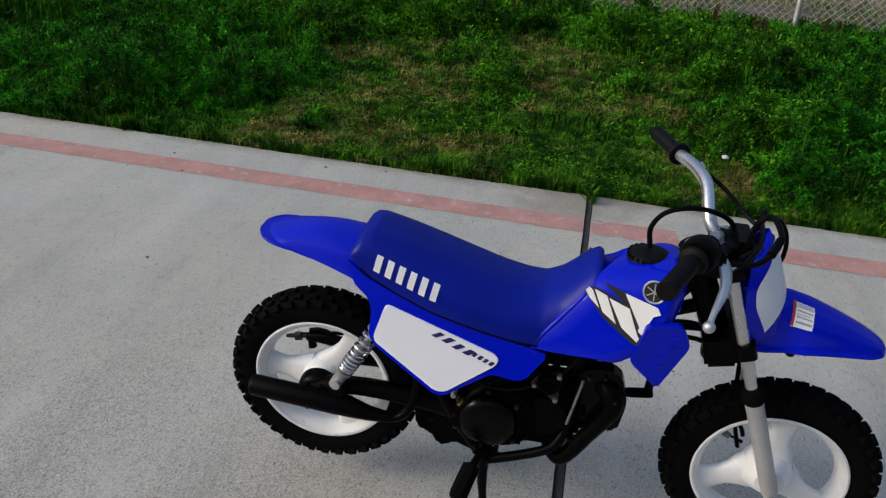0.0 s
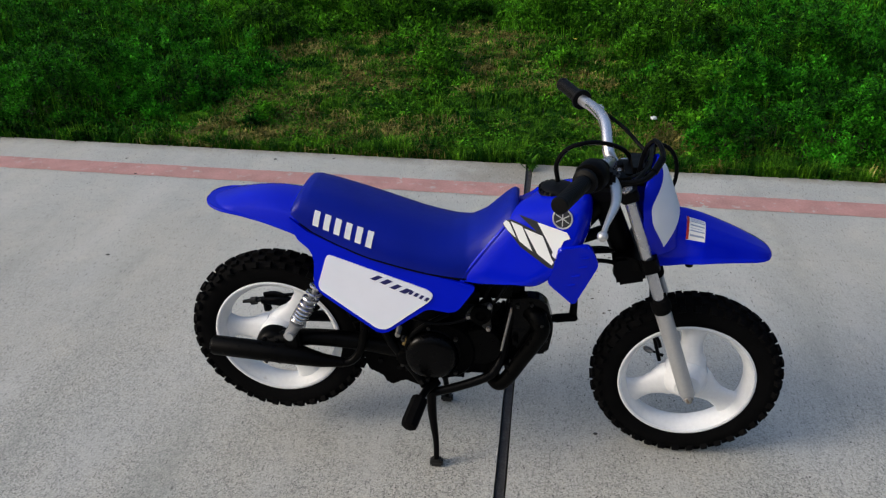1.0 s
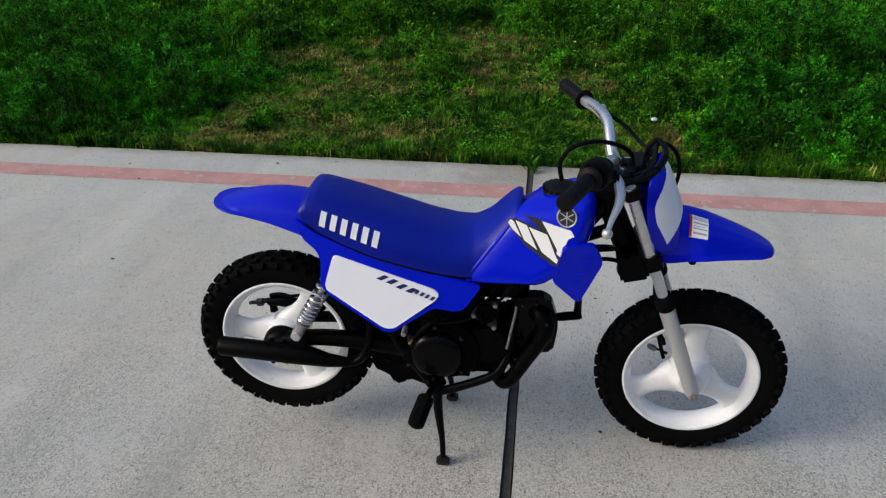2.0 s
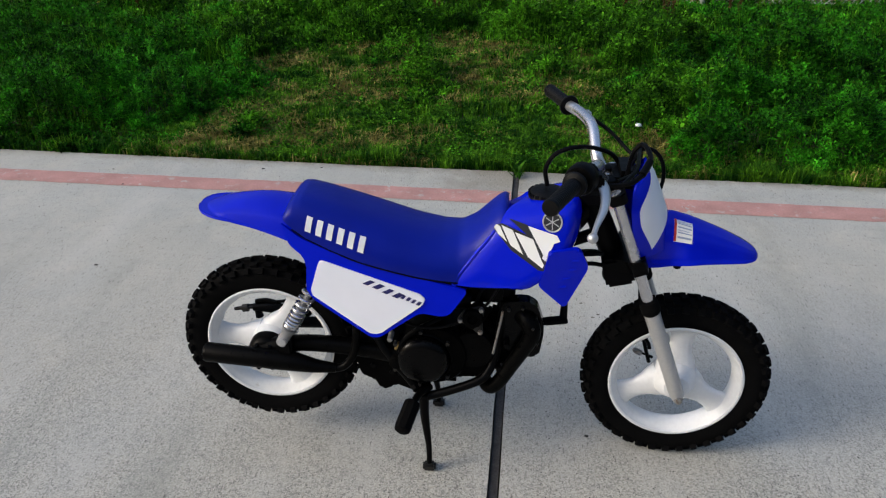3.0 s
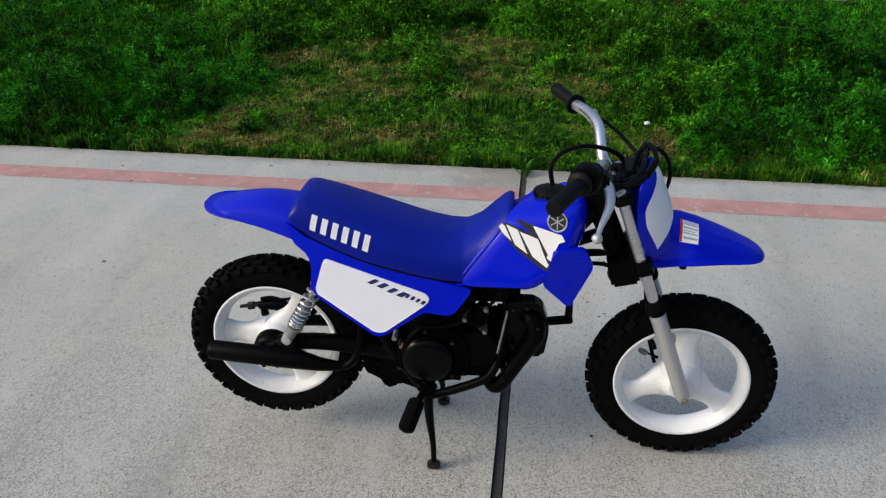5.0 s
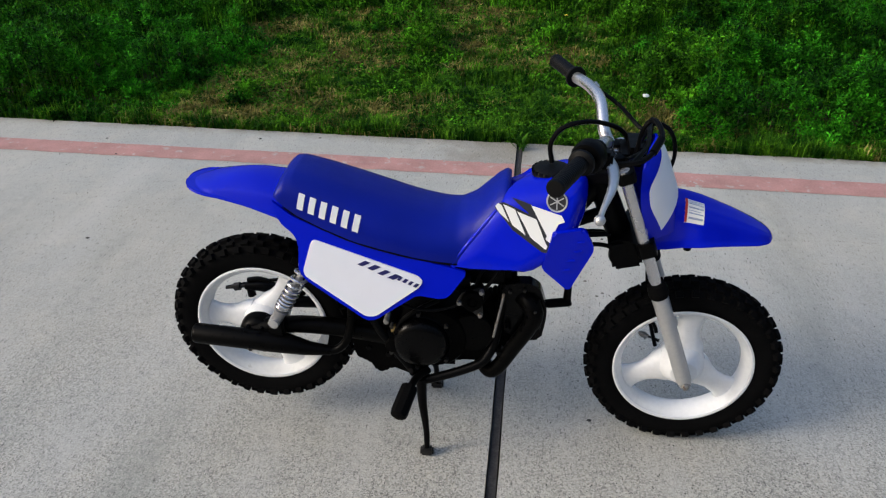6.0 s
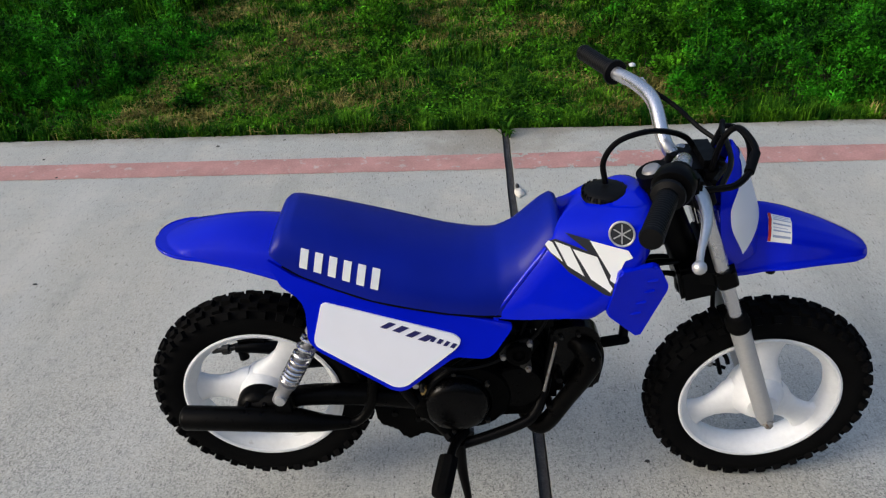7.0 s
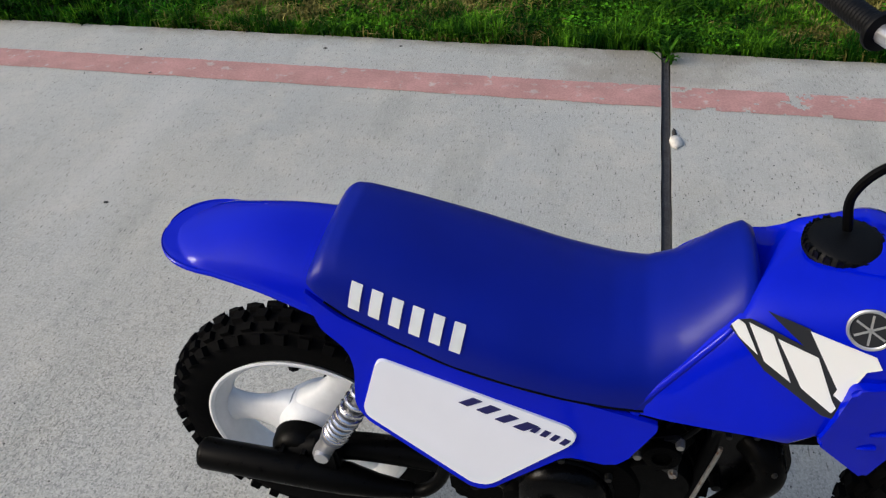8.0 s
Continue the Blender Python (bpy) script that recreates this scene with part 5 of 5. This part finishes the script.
COVER = [(-0.362, 0.578), (-0.325, 0.551), (-0.268, 0.526), (-0.21, 0.505), (-0.097, 0.477), (-0.035, 0.462), (-0.004, 0.454), (-0.005, 0.447), (-0.034, 0.410), (-0.048, 0.405), (-0.093, 0.412), (-0.149, 0.379),
         (-0.170, 0.366), (-0.188, 0.366), (-0.300, 0.438), (-0.313, 0.455), (-0.312, 0.497), (-0.318, 0.516), (-0.345, 0.538)]
PANEL = [(-0.287, 0.512), (-0.091, 0.4475), (-0.0815, 0.438), (-0.0885, 0.4275), (-0.170, 0.374), (-0.188, 0.3745), (-0.300, 0.446), (-0.3035, 0.456)]
for s in (-1, 1):
    flip = Matrix.Diagonal((1, -s * -1 if s > 0 else 1, 1, 1)) if s < 0 else Matrix.Diagonal((1, -1, 1, 1))
    bm = moved(plate(rounded(COVER, 0.006, 3), on_cover(0.0), 0.006, 0.003, 3), flip)
    cover = part("side_cover", bm, BLUE, bike, "blue plastic side cover with a white number panel", sharp=50)
    part("number_panel", moved(plate(rounded(PANEL, 0.010, 4), on_cover(0.0028), 0.004, 0.0012), flip), WHITE, cover, "plain white number panel")
    for u0, u1, v0, h, lean in ((-0.203, -0.172, 0.4685, 0.0118, 0.015), (-0.166, -0.134, 0.4525, 0.0118, 0.015), (-0.130, -0.113, 0.4415, 0.008, 0.006), (-0.110, -0.093, 0.4335, 0.008, 0.006)):
        sl = -0.385
        q = [(u0, v0), (u1, v0 + sl * (u1 - u0)), (u1 + lean, v0 + h + sl * (u1 + lean - u0) + sl * 0), (u0 + lean, v0 + h + sl * lean)]
        gap = 0.30
        q1 = [q[0], tuple(np.array(q[0]) * (1 - gap) + np.array(q[1]) * gap), tuple(np.array(q[3]) * (1 - gap) + np.array(q[2]) * gap), q[3]]
        q2 = [tuple(np.array(q[0]) * 0.42 + np.array(q[1]) * 0.58), tuple(np.array(q[0]) * 0.08 + np.array(q[1]) * 0.92), tuple(np.array(q[3]) * 0.08 + np.array(q[2]) * 0.92), tuple(np.array(q[3]) * 0.42 + np.array(q[2]) * 0.58)]
        for qq in (q1, q2):
            part("marking_bar", moved(plate(qq, on_cover(0.0036), 0.0008), flip), NAVY, cover, smooth=False)


# frame, engine, exhaust
part("frame_backbone", tube([(0.235, 0, 0.60), (0.15, 0, 0.50), (0.02, 0, 0.44), (-0.12, 0, 0.44), (-0.25, 0, 0.50)], 0.021, 14), BLACK, bike)
for y in (-0.05, 0.05):
    part("frame_rail", tube([(0.0, y, 0.45), (-0.12, y, 0.43), (-0.24, y, 0.46), (-0.34, y * 1.2, 0.55)], 0.010, 10), BLACK, bike)
    part("lower_frame_tube", tube([(0.07, y * 0.8, 0.39), (0.052, y, 0.27), (0.036, y * 1.3, 0.231), (0.015, y * 1.45, 0.214), (-0.04, y * 1.5, 0.190), (-0.10, y * 1.55, 0.170)], 0.0095, 12), BLACK, bike)
    part("frame_brace", tube([(-0.20, y * 1.2, 0.325), (-0.177, y * 1.45, 0.289), (-0.098, y * 1.55, 0.172)], 0.0092, 12, curved=False), BLACK, bike)
part("down_tube", tube([(0.242, 0, 0.53), (0.16, 0, 0.495), (0.098, 0, 0.452), (0.081, 0, 0.42), (0.079, 0, 0.37), (0.075, 0, 0.30)], 0.0125, 12), BLACK, bike)
for z, y in ((0.496, -0.02), (0.482, 0.015), (0.468, -0.012)):
    part("wiring_loom", tube([(0.30, y, z - 0.02), (0.25, y, z), (0.19, y, z - 0.004), (0.13, y, z - 0.01)], 0.0045, 8), BLACK, bike)
part("horn", lathe([(0.010, 0.0), (0.026, 0.0), (0.028, 0.006), (0.026, 0.018), (0.012, 0.022)], (0.288, -0.028, 0.455), "y", 20, closed=False), BLACK, bike)

engine = part("engine", lathe([(0.050, -0.072), (0.066, -0.070), (0.072, -0.062), (0.074, -0.045), (0.076, 0.04), (0.070, 0.066), (0.04, 0.07)], (-0.075, 0, 0.272), "y", 36, closed=False), CASTING, bike, "black two-stroke engine, greasy and dark")
part("clutch_cover", lathe([(0.018, -0.0955), (0.036, -0.095), (0.046, -0.092), (0.0525, -0.0865), (0.0555, -0.078), (0.057, -0.066)], (-0.097, 0, 0.268), "y", 40, closed=False), COVERBLACK, engine)
part("cover_ring", lathe([(0.0575, -0.0735), (0.0590, -0.076), (0.0615, -0.0735), (0.0615, -0.069), (0.0575, -0.069)], (-0.097, 0, 0.268), "y", 40), SATIN, engine)
for a in (38, 92, 148, 205, 262, 320):
    a = radians(a)
    part("cover_bolt", lathe([(0.001, -0.080), (0.004, -0.080), (0.0046, -0.076), (0.0046, -0.066)], (-0.097 + 0.066 * math.cos(a), 0, 0.268 + 0.066 * math.sin(a)), "y", 8, closed=False), DARKSTEEL, engine)
part("crankcase", box((-0.13, -0.06, 0.20), (0.06, 0.06, 0.33), 0.022), CASTING, engine)
part("gear_case", box((-0.19, -0.055, 0.225), (-0.11, 0.05, 0.30), 0.02), CASTING, engine)
AXIS = Vector((math.cos(radians(24)), 0, math.sin(radians(24))))
cyl = part("cylinder", lathe_along(Vector((0.03, -0.005, 0.30)), AXIS, [(0.03, 0.0), (0.036, 0.0), (0.036, 0.105), (0.02, 0.112)], 24), CASTING, engine)
for k in range(9):
    h = 0.022 + 0.0105 * k
    r = 0.044 if k < 7 else 0.040
    part("cooling_fin", lathe_along(Vector((0.03, -0.005, 0.30)) + AXIS * h, AXIS, [(0.030, 0.0), (r, 0.0008), (r + 0.001, 0.0022), (r, 0.0036), (0.030, 0.0044)], 28), CASTING, cyl)
cowl = rounded([(0.060, 0.392), (0.096, 0.399), (0.119, 0.398), (0.137, 0.385), (0.150, 0.342), (0.150, 0.320), (0.142, 0.268), (0.121, 0.264), (0.070, 0.280)], 0.008, 4)
cowl_part = part("cylinder_cowl", plate(cowl, lambda u, v, d: Vector((u, -0.050 + d, v)), 0.028, 0.005, 3), COVERBLACK, engine, "black greasy cowl round the cylinder")
for x, z in ((0.078, 0.380), (0.106, 0.384), (0.133, 0.362), (0.137, 0.300)):
    part("cowl_screw", lathe([(0.001, -0.0575), (0.0030, -0.057), (0.0036, -0.055), (0.0036, -0.048)], (x, 0, z), "y", 10, closed=False), DARKSTEEL, cowl_part)
part("carburettor", tube([(0.03, -0.055, 0.39), (0.012, -0.066, 0.376), (-0.002, -0.068, 0.355)], [0.018, 0.022, 0.019], 14), CASTING, engine)
part("carburettor_flange", lathe([(0.011, -0.092), (0.0195, -0.091), (0.021, -0.088), (0.021, -0.08), (0.011, -0.08)], (0.007, 0, 0.378), "y", 20), CASTING, engine)
gasket = rounded([(-0.026, 0.369), (-0.012, 0.392), (0.022, 0.404), (0.031, 0.396), (0.026, 0.368), (0.028, 0.340), (0.020, 0.338), (-0.004, 0.360)], 0.006)
part("flange_plate", plate(gasket, lambda u, v, d: Vector((u, -0.083 + d, v)), 0.006, 0.0015), DARKSTEEL, engine, "bare greasy steel flange")
for x, z in ((0.024, 0.397), (-0.018, 0.372), (0.022, 0.345)):
    part("flange_screw", lathe([(0.001, -0.090), (0.0042, -0.0895), (0.005, -0.087), (0.005, -0.08)], (x, 0, z), "y", 8, closed=False), STEEL, engine)
part("intake_duct", tube([(0.0, -0.045, 0.40), (-0.05, -0.05, 0.405), (-0.11, -0.04, 0.40), (-0.16, -0.03, 0.42)], [0.022, 0.024, 0.03, 0.034], 14), BLACK, engine)
part("fan_cover", lathe([(0.02, -0.066), (0.042, -0.064), (0.047, -0.056), (0.047, -0.03)], (0.005, 0, 0.285), "y", 28, closed=False), SATIN, engine)
part("fuel_hose", tube([(0.066, -0.079, 0.392), (0.064, -0.080, 0.378), (0.056, -0.080, 0.335), (0.048, -0.080, 0.291)], 0.0026, 8), STEEL, engine, "worn grey fuel hose")
part("oil_line", tube([(0.06, -0.06, 0.44), (0.03, -0.075, 0.40), (-0.03, -0.08, 0.36), (-0.09, -0.082, 0.35), (-0.15, -0.07, 0.36)], 0.0035, 8), BLACK, engine)
part("front_mount", box((0.03, -0.042, 0.228), (0.088, 0.042, 0.325), 0.014), CASTING, engine)
part("drive_housing", box((-0.240, -0.052, 0.216), (-0.145, 0.02, 0.318), 0.016), CASTING, engine)
part("lower_lug", box((-0.196, -0.056, 0.180), (-0.166, -0.02, 0.240), 0.008), CASTING, engine)
part("lower_lug", box((-0.150, -0.058, 0.186), (-0.128, -0.02, 0.230), 0.007), CASTING, engine)
bracket = rounded([(-0.243, 0.306), (-0.236, 0.224), (-0.222, 0.208), (-0.205, 0.207), (-0.192, 0.180), (-0.174, 0.179), (-0.160, 0.194), (-0.122, 0.178), (-0.088, 0.166), (-0.084, 0.215), (-0.15, 0.306)], 0.006, 3)
part("footrest_bracket", plate(bracket, lambda u, v, d: Vector((u, -0.064 + d, v)), 0.03, 0.003), CASTING, engine)
part("cover_screw", lathe([(0.001, -0.089), (0.005, -0.0885), (0.006, -0.085), (0.006, -0.06)], (-0.162, 0, 0.321), "y", 10, closed=False), STEEL, engine)
part("brass_union", tube([(-0.152, -0.070, 0.288), (-0.144, -0.074, 0.305)], 0.0055, 8, curved=False), BRASS, engine, "dull brass union")
part("rear_bracket", box((-0.215, -0.062, 0.30), (-0.185, -0.05, 0.385), 0.004), BLACK, engine)
part("air_box", box((-0.05, -0.048, 0.385), (0.08, 0.048, 0.462), 0.014), BLACK, engine, "black air box under the tank")
part("oil_pump", lathe([(0.006, -0.088), (0.014, -0.087), (0.017, -0.08), (0.018, -0.06)], (-0.152, 0, 0.262), "y", 18, closed=False), CASTING, engine)
part("sump", box((-0.15, -0.045, 0.182), (-0.02, 0.045, 0.215), 0.012), CASTING, engine)
for x, z in ((-0.20, 0.345), (-0.205, 0.24), (-0.165, 0.225), (0.06, 0.24), (0.075, 0.30)):
    part("mount_bolt", lathe([(0.001, -0.068), (0.006, -0.0675), (0.0065, -0.062), (0.0065, -0.04)], (x, 0, z), "y", 6, closed=False), BLACK, engine)
part("breather_hose", tube([(-0.06, -0.06, 0.36), (-0.10, -0.075, 0.345), (-0.135, -0.078, 0.315), (-0.15, -0.07, 0.27), (-0.15, -0.06, 0.215)], 0.005, 8), BLACK, engine)
part("throttle_cable", tube([(0.012, -0.066, 0.40), (0.03, -0.06, 0.435), (0.10, -0.035, 0.462), (0.18, -0.02, 0.485), (0.26, -0.03, 0.50)], 0.0032, 8), BLACK, engine)
exhaust = part("exhaust_pipe", tube([(0.100, -0.034, 0.362), (0.116, -0.052, 0.356), (0.126, -0.062, 0.334), (0.116, -0.064, 0.306), (0.088, -0.060, 0.254), (0.058, -0.059, 0.203), (0.040, -0.054, 0.190), (0.024, -0.038, 0.203), (0.010, -0.012, 0.215), (-0.10, 0.0, 0.215), (-0.19, -0.045, 0.235)], [0.019, 0.0195, 0.0185, 0.0165, 0.0158, 0.0158, 0.0168, 0.016, 0.015, 0.014, 0.013], 18, 6), SATIN, bike, "black exhaust pipe bent under the engine")
for x, z in ((0.127, 0.350), (0.126, 0.328)):
    part("shield_screw", lathe([(0.001, -0.0785), (0.0026, -0.078), (0.0032, -0.076), (0.0032, -0.07)], (x, 0, z), "y", 10, closed=False), DARKSTEEL, exhaust)
part("silencer", tube([(-0.559, -0.088, 0.276), (-0.557, -0.088, 0.276), (-0.552, -0.088, 0.2755), (-0.40, -0.088, 0.262), (-0.365, -0.088, 0.2585), (-0.325, -0.087, 0.249), (-0.28, -0.085, 0.244)], [0.014, 0.0185, 0.0208, 0.0214, 0.0206, 0.0150, 0.0100], 24, curved=False), SATIN, exhaust, "long black silencer")
part("tail_pipe", tube([(-0.30, -0.085, 0.2455), (-0.268, -0.084, 0.246), (-0.245, -0.08, 0.270), (-0.235, -0.075, 0.31), (-0.232, -0.07, 0.35)], 0.0085, 14), SATIN, exhaust)
part("silencer_outlet", tube([(-0.561, -0.088, 0.2762), (-0.552, -0.088, 0.2755)], 0.0085, 14, curved=False), SATIN, exhaust)

# rear suspension
part("swingarm", tube([(-0.13, -0.058, 0.265), (-0.25, -0.058, 0.282), (-0.36, -0.058, 0.286), (-0.44, -0.058, 0.268)], [0.022, 0.019, 0.018, 0.024], 14), SATIN, bike, "black swingarm with the drive casing")
part("swingarm_left", tube([(-0.13, 0.058, 0.255), (-0.30, 0.06, 0.262), (-0.44, 0.06, 0.259)], 0.013, 12), BLACK, bike)
arm = part("brake_arm", tube([(-0.40, 0.070, 0.272), (-0.43, 0.080, 0.279), (-0.465, 0.080, 0.284), (-0.505, 0.080, 0.283)], [0.012, 0.0135, 0.012, 0.008], 12), BLACK, bike, "black rear brake arm")
part("adjuster_rod", tube([(-0.550, 0.080, 0.278), (-0.505, 0.080, 0.284)], 0.0042, 8, curved=False), DARKSTEEL, arm)
part("adjuster_nut", tube([(-0.530, 0.080, 0.2806), (-0.517, 0.080, 0.2824)], 0.0095, 8, curved=False), DARKSTEEL, arm)
part("arm_lug", tube([(-0.497, 0.080, 0.290), (-0.493, 0.080, 0.260)], [0.007, 0.010], 8, curved=False), BLACK, arm)
part("return_spring", tube([(-0.50, 0.086, 0.296), (-0.475, 0.086, 0.300), (-0.45, 0.082, 0.296)], 0.0055, 8), BLACK, arm)
part("brake_cable", tube([(-0.545, 0.08, 0.279), (-0.50, 0.086, 0.287), (-0.44, 0.086, 0.298), (-0.30, 0.07, 0.325), (-0.15, 0.05, 0.33)], 0.004, 8), BLACK, bike)
drum = part("rear_drum", lathe([(0.012, -0.080), (0.020, -0.079), (0.021, -0.073), (0.030, -0.072), (0.037, -0.067), (0.041, -0.056), (0.042, -0.040)], RC, "y", 36, closed=False), SATIN, bike, "black rear gear housing")
for k in range(6):
    a = radians(60 * k)
    part("housing_bolt", lathe([(0.001, -0.082), (0.005, -0.0815), (0.0055, -0.078), (0.0055, -0.066)], (RC.x + 0.029 * math.cos(a), 0, RC.z + 0.029 * math.sin(a)), "y", 6, closed=False), BLACK, drum)
part("axle_nut", lathe([(0.003, -0.092), (0.009, -0.091), (0.011, -0.088), (0.011, -0.076)], RC, "y", 6, closed=False), STEEL, drum)
for s in (-1, 1):
    lo, hi = Vector((-0.385, s * 0.086, 0.313)), Vector((-0.303, s * 0.080, 0.452))
    way = (hi - lo).normalized()
    ln = (hi - lo).length
    shock = part("shock_absorber", lathe_along(lo, way, [(0.004, -0.014), (0.0115, -0.012), (0.0125, 0.0), (0.0115, 0.012), (0.0125, 0.022), (0.0148, 0.026), (0.0158, 0.032), (0.011, 0.034), (0.011, ln * 0.55), (0.006, ln * 0.56), (0.006, ln - 0.02), (0.0155, ln - 0.018), (0.0155, ln), (0.008, ln + 0.004)], 18), DAMPER, bike, "silver shock absorber with a coil spring")
    side = way.orthogonal().normalized()
    up = way.cross(side)
    pts = []
    # the lower coils are wound close, the upper ones open
    for k in range(9 * 12 + 1):
        a = 2 * math.pi * k / 12
        q = k / 108
        h = 0.036 + (ln - 0.058) * (0.52 * q + 0.48 * q ** 2.6)
        pts.append(lo + way * h + (side * math.cos(a) + up * math.sin(a)) * 0.0142)
    part("spring", tube(pts, 0.0031, 8, curved=False), CHROME, shock)
    part("shock_eye", lathe([(0.003, s * 0.016), (0.009, s * 0.015), (0.010, s * 0.008), (0.010, -s * 0.016)], lo, "y", 14, closed=False), ALLOY, shock)
    part("lower_mount", box(lo + Vector((-0.016, -0.006 if s < 0 else -0.02, -0.045)), lo + Vector((0.016, 0.02 if s < 0 else 0.006, 0.004)), 0.004), BLACK, bike)

# footpegs, stand and pedal
for s in (-1, 1):
    bm = tube([(-0.085, s * 0.065, 0.19), (-0.105, s * 0.095, 0.192), (-0.114, s * 0.125, 0.192)], 0.008, 10)
    peg = part("footpeg", bm, BLACK, bike, "folding footpeg with a black rubber")
    q = Vector((-0.018, s * 0.070, -0.026))
    prof = [(0.010, 0.0), (0.0165, 0.002), (0.0175, 0.008), (0.0178, 0.060), (0.0165, 0.068), (0.010, 0.072)]
    part("peg_rubber", lathe_along(Vector((-0.115, s * 0.122, 0.192)), q, prof, 8), RUBBER, peg)
part("peg_bracket", tube([(-0.112, -0.09, 0.198), (-0.122, -0.07, 0.205), (-0.10, -0.05, 0.20)], 0.007, 8), BLACK, bike)
stand = part("centre_stand", tube([(-0.098, -0.075, 0.172), (-0.098, 0.075, 0.172)], 0.010, 12), BLACK, bike, "black centre stand, folded down")
for s in (-1, 1):
    part("stand_leg", tube([(-0.098, s * 0.080, 0.180), (-0.096, s * 0.088, 0.125), (-0.088, s * 0.102, 0.06), (-0.087, s * 0.109, 0.014)], [0.0115, 0.0095, 0.0064, 0.006], 12), BLACK, stand)
    part("stand_foot", box((-0.101, s * 0.110 - 0.010, 0.0), (-0.073, s * 0.110 + 0.010, 0.018), 0.004), DARKSTEEL, stand, "scuffed dark stand foot")
plug = part("spark_plug_cap", tube([(0.199, 0.002, 0.327), (0.196, 0.001, 0.3265), (0.158, 0.0, 0.322), (0.146, 0.0, 0.321)], [0.0080, 0.0095, 0.0095, 0.0078], 14, curved=False), RUBBER, bike, "black rubber spark plug cap")
part("plug_lead", tube([(0.192, 0.012, 0.420), (0.193, 0.008, 0.36), (0.192, 0.004, 0.330)], [0.0055, 0.0075, 0.0085], 12), BLACK, plug)
part("spark_plug", lathe_along(Vector((0.152, 0.0, 0.3215)), (-1, 0, -0.06), [(0.004, 0.0), (0.0055, 0.002), (0.0055, 0.012), (0.009, 0.013), (0.009, 0.024)], 6), STEEL, plug, "grey steel plug body")
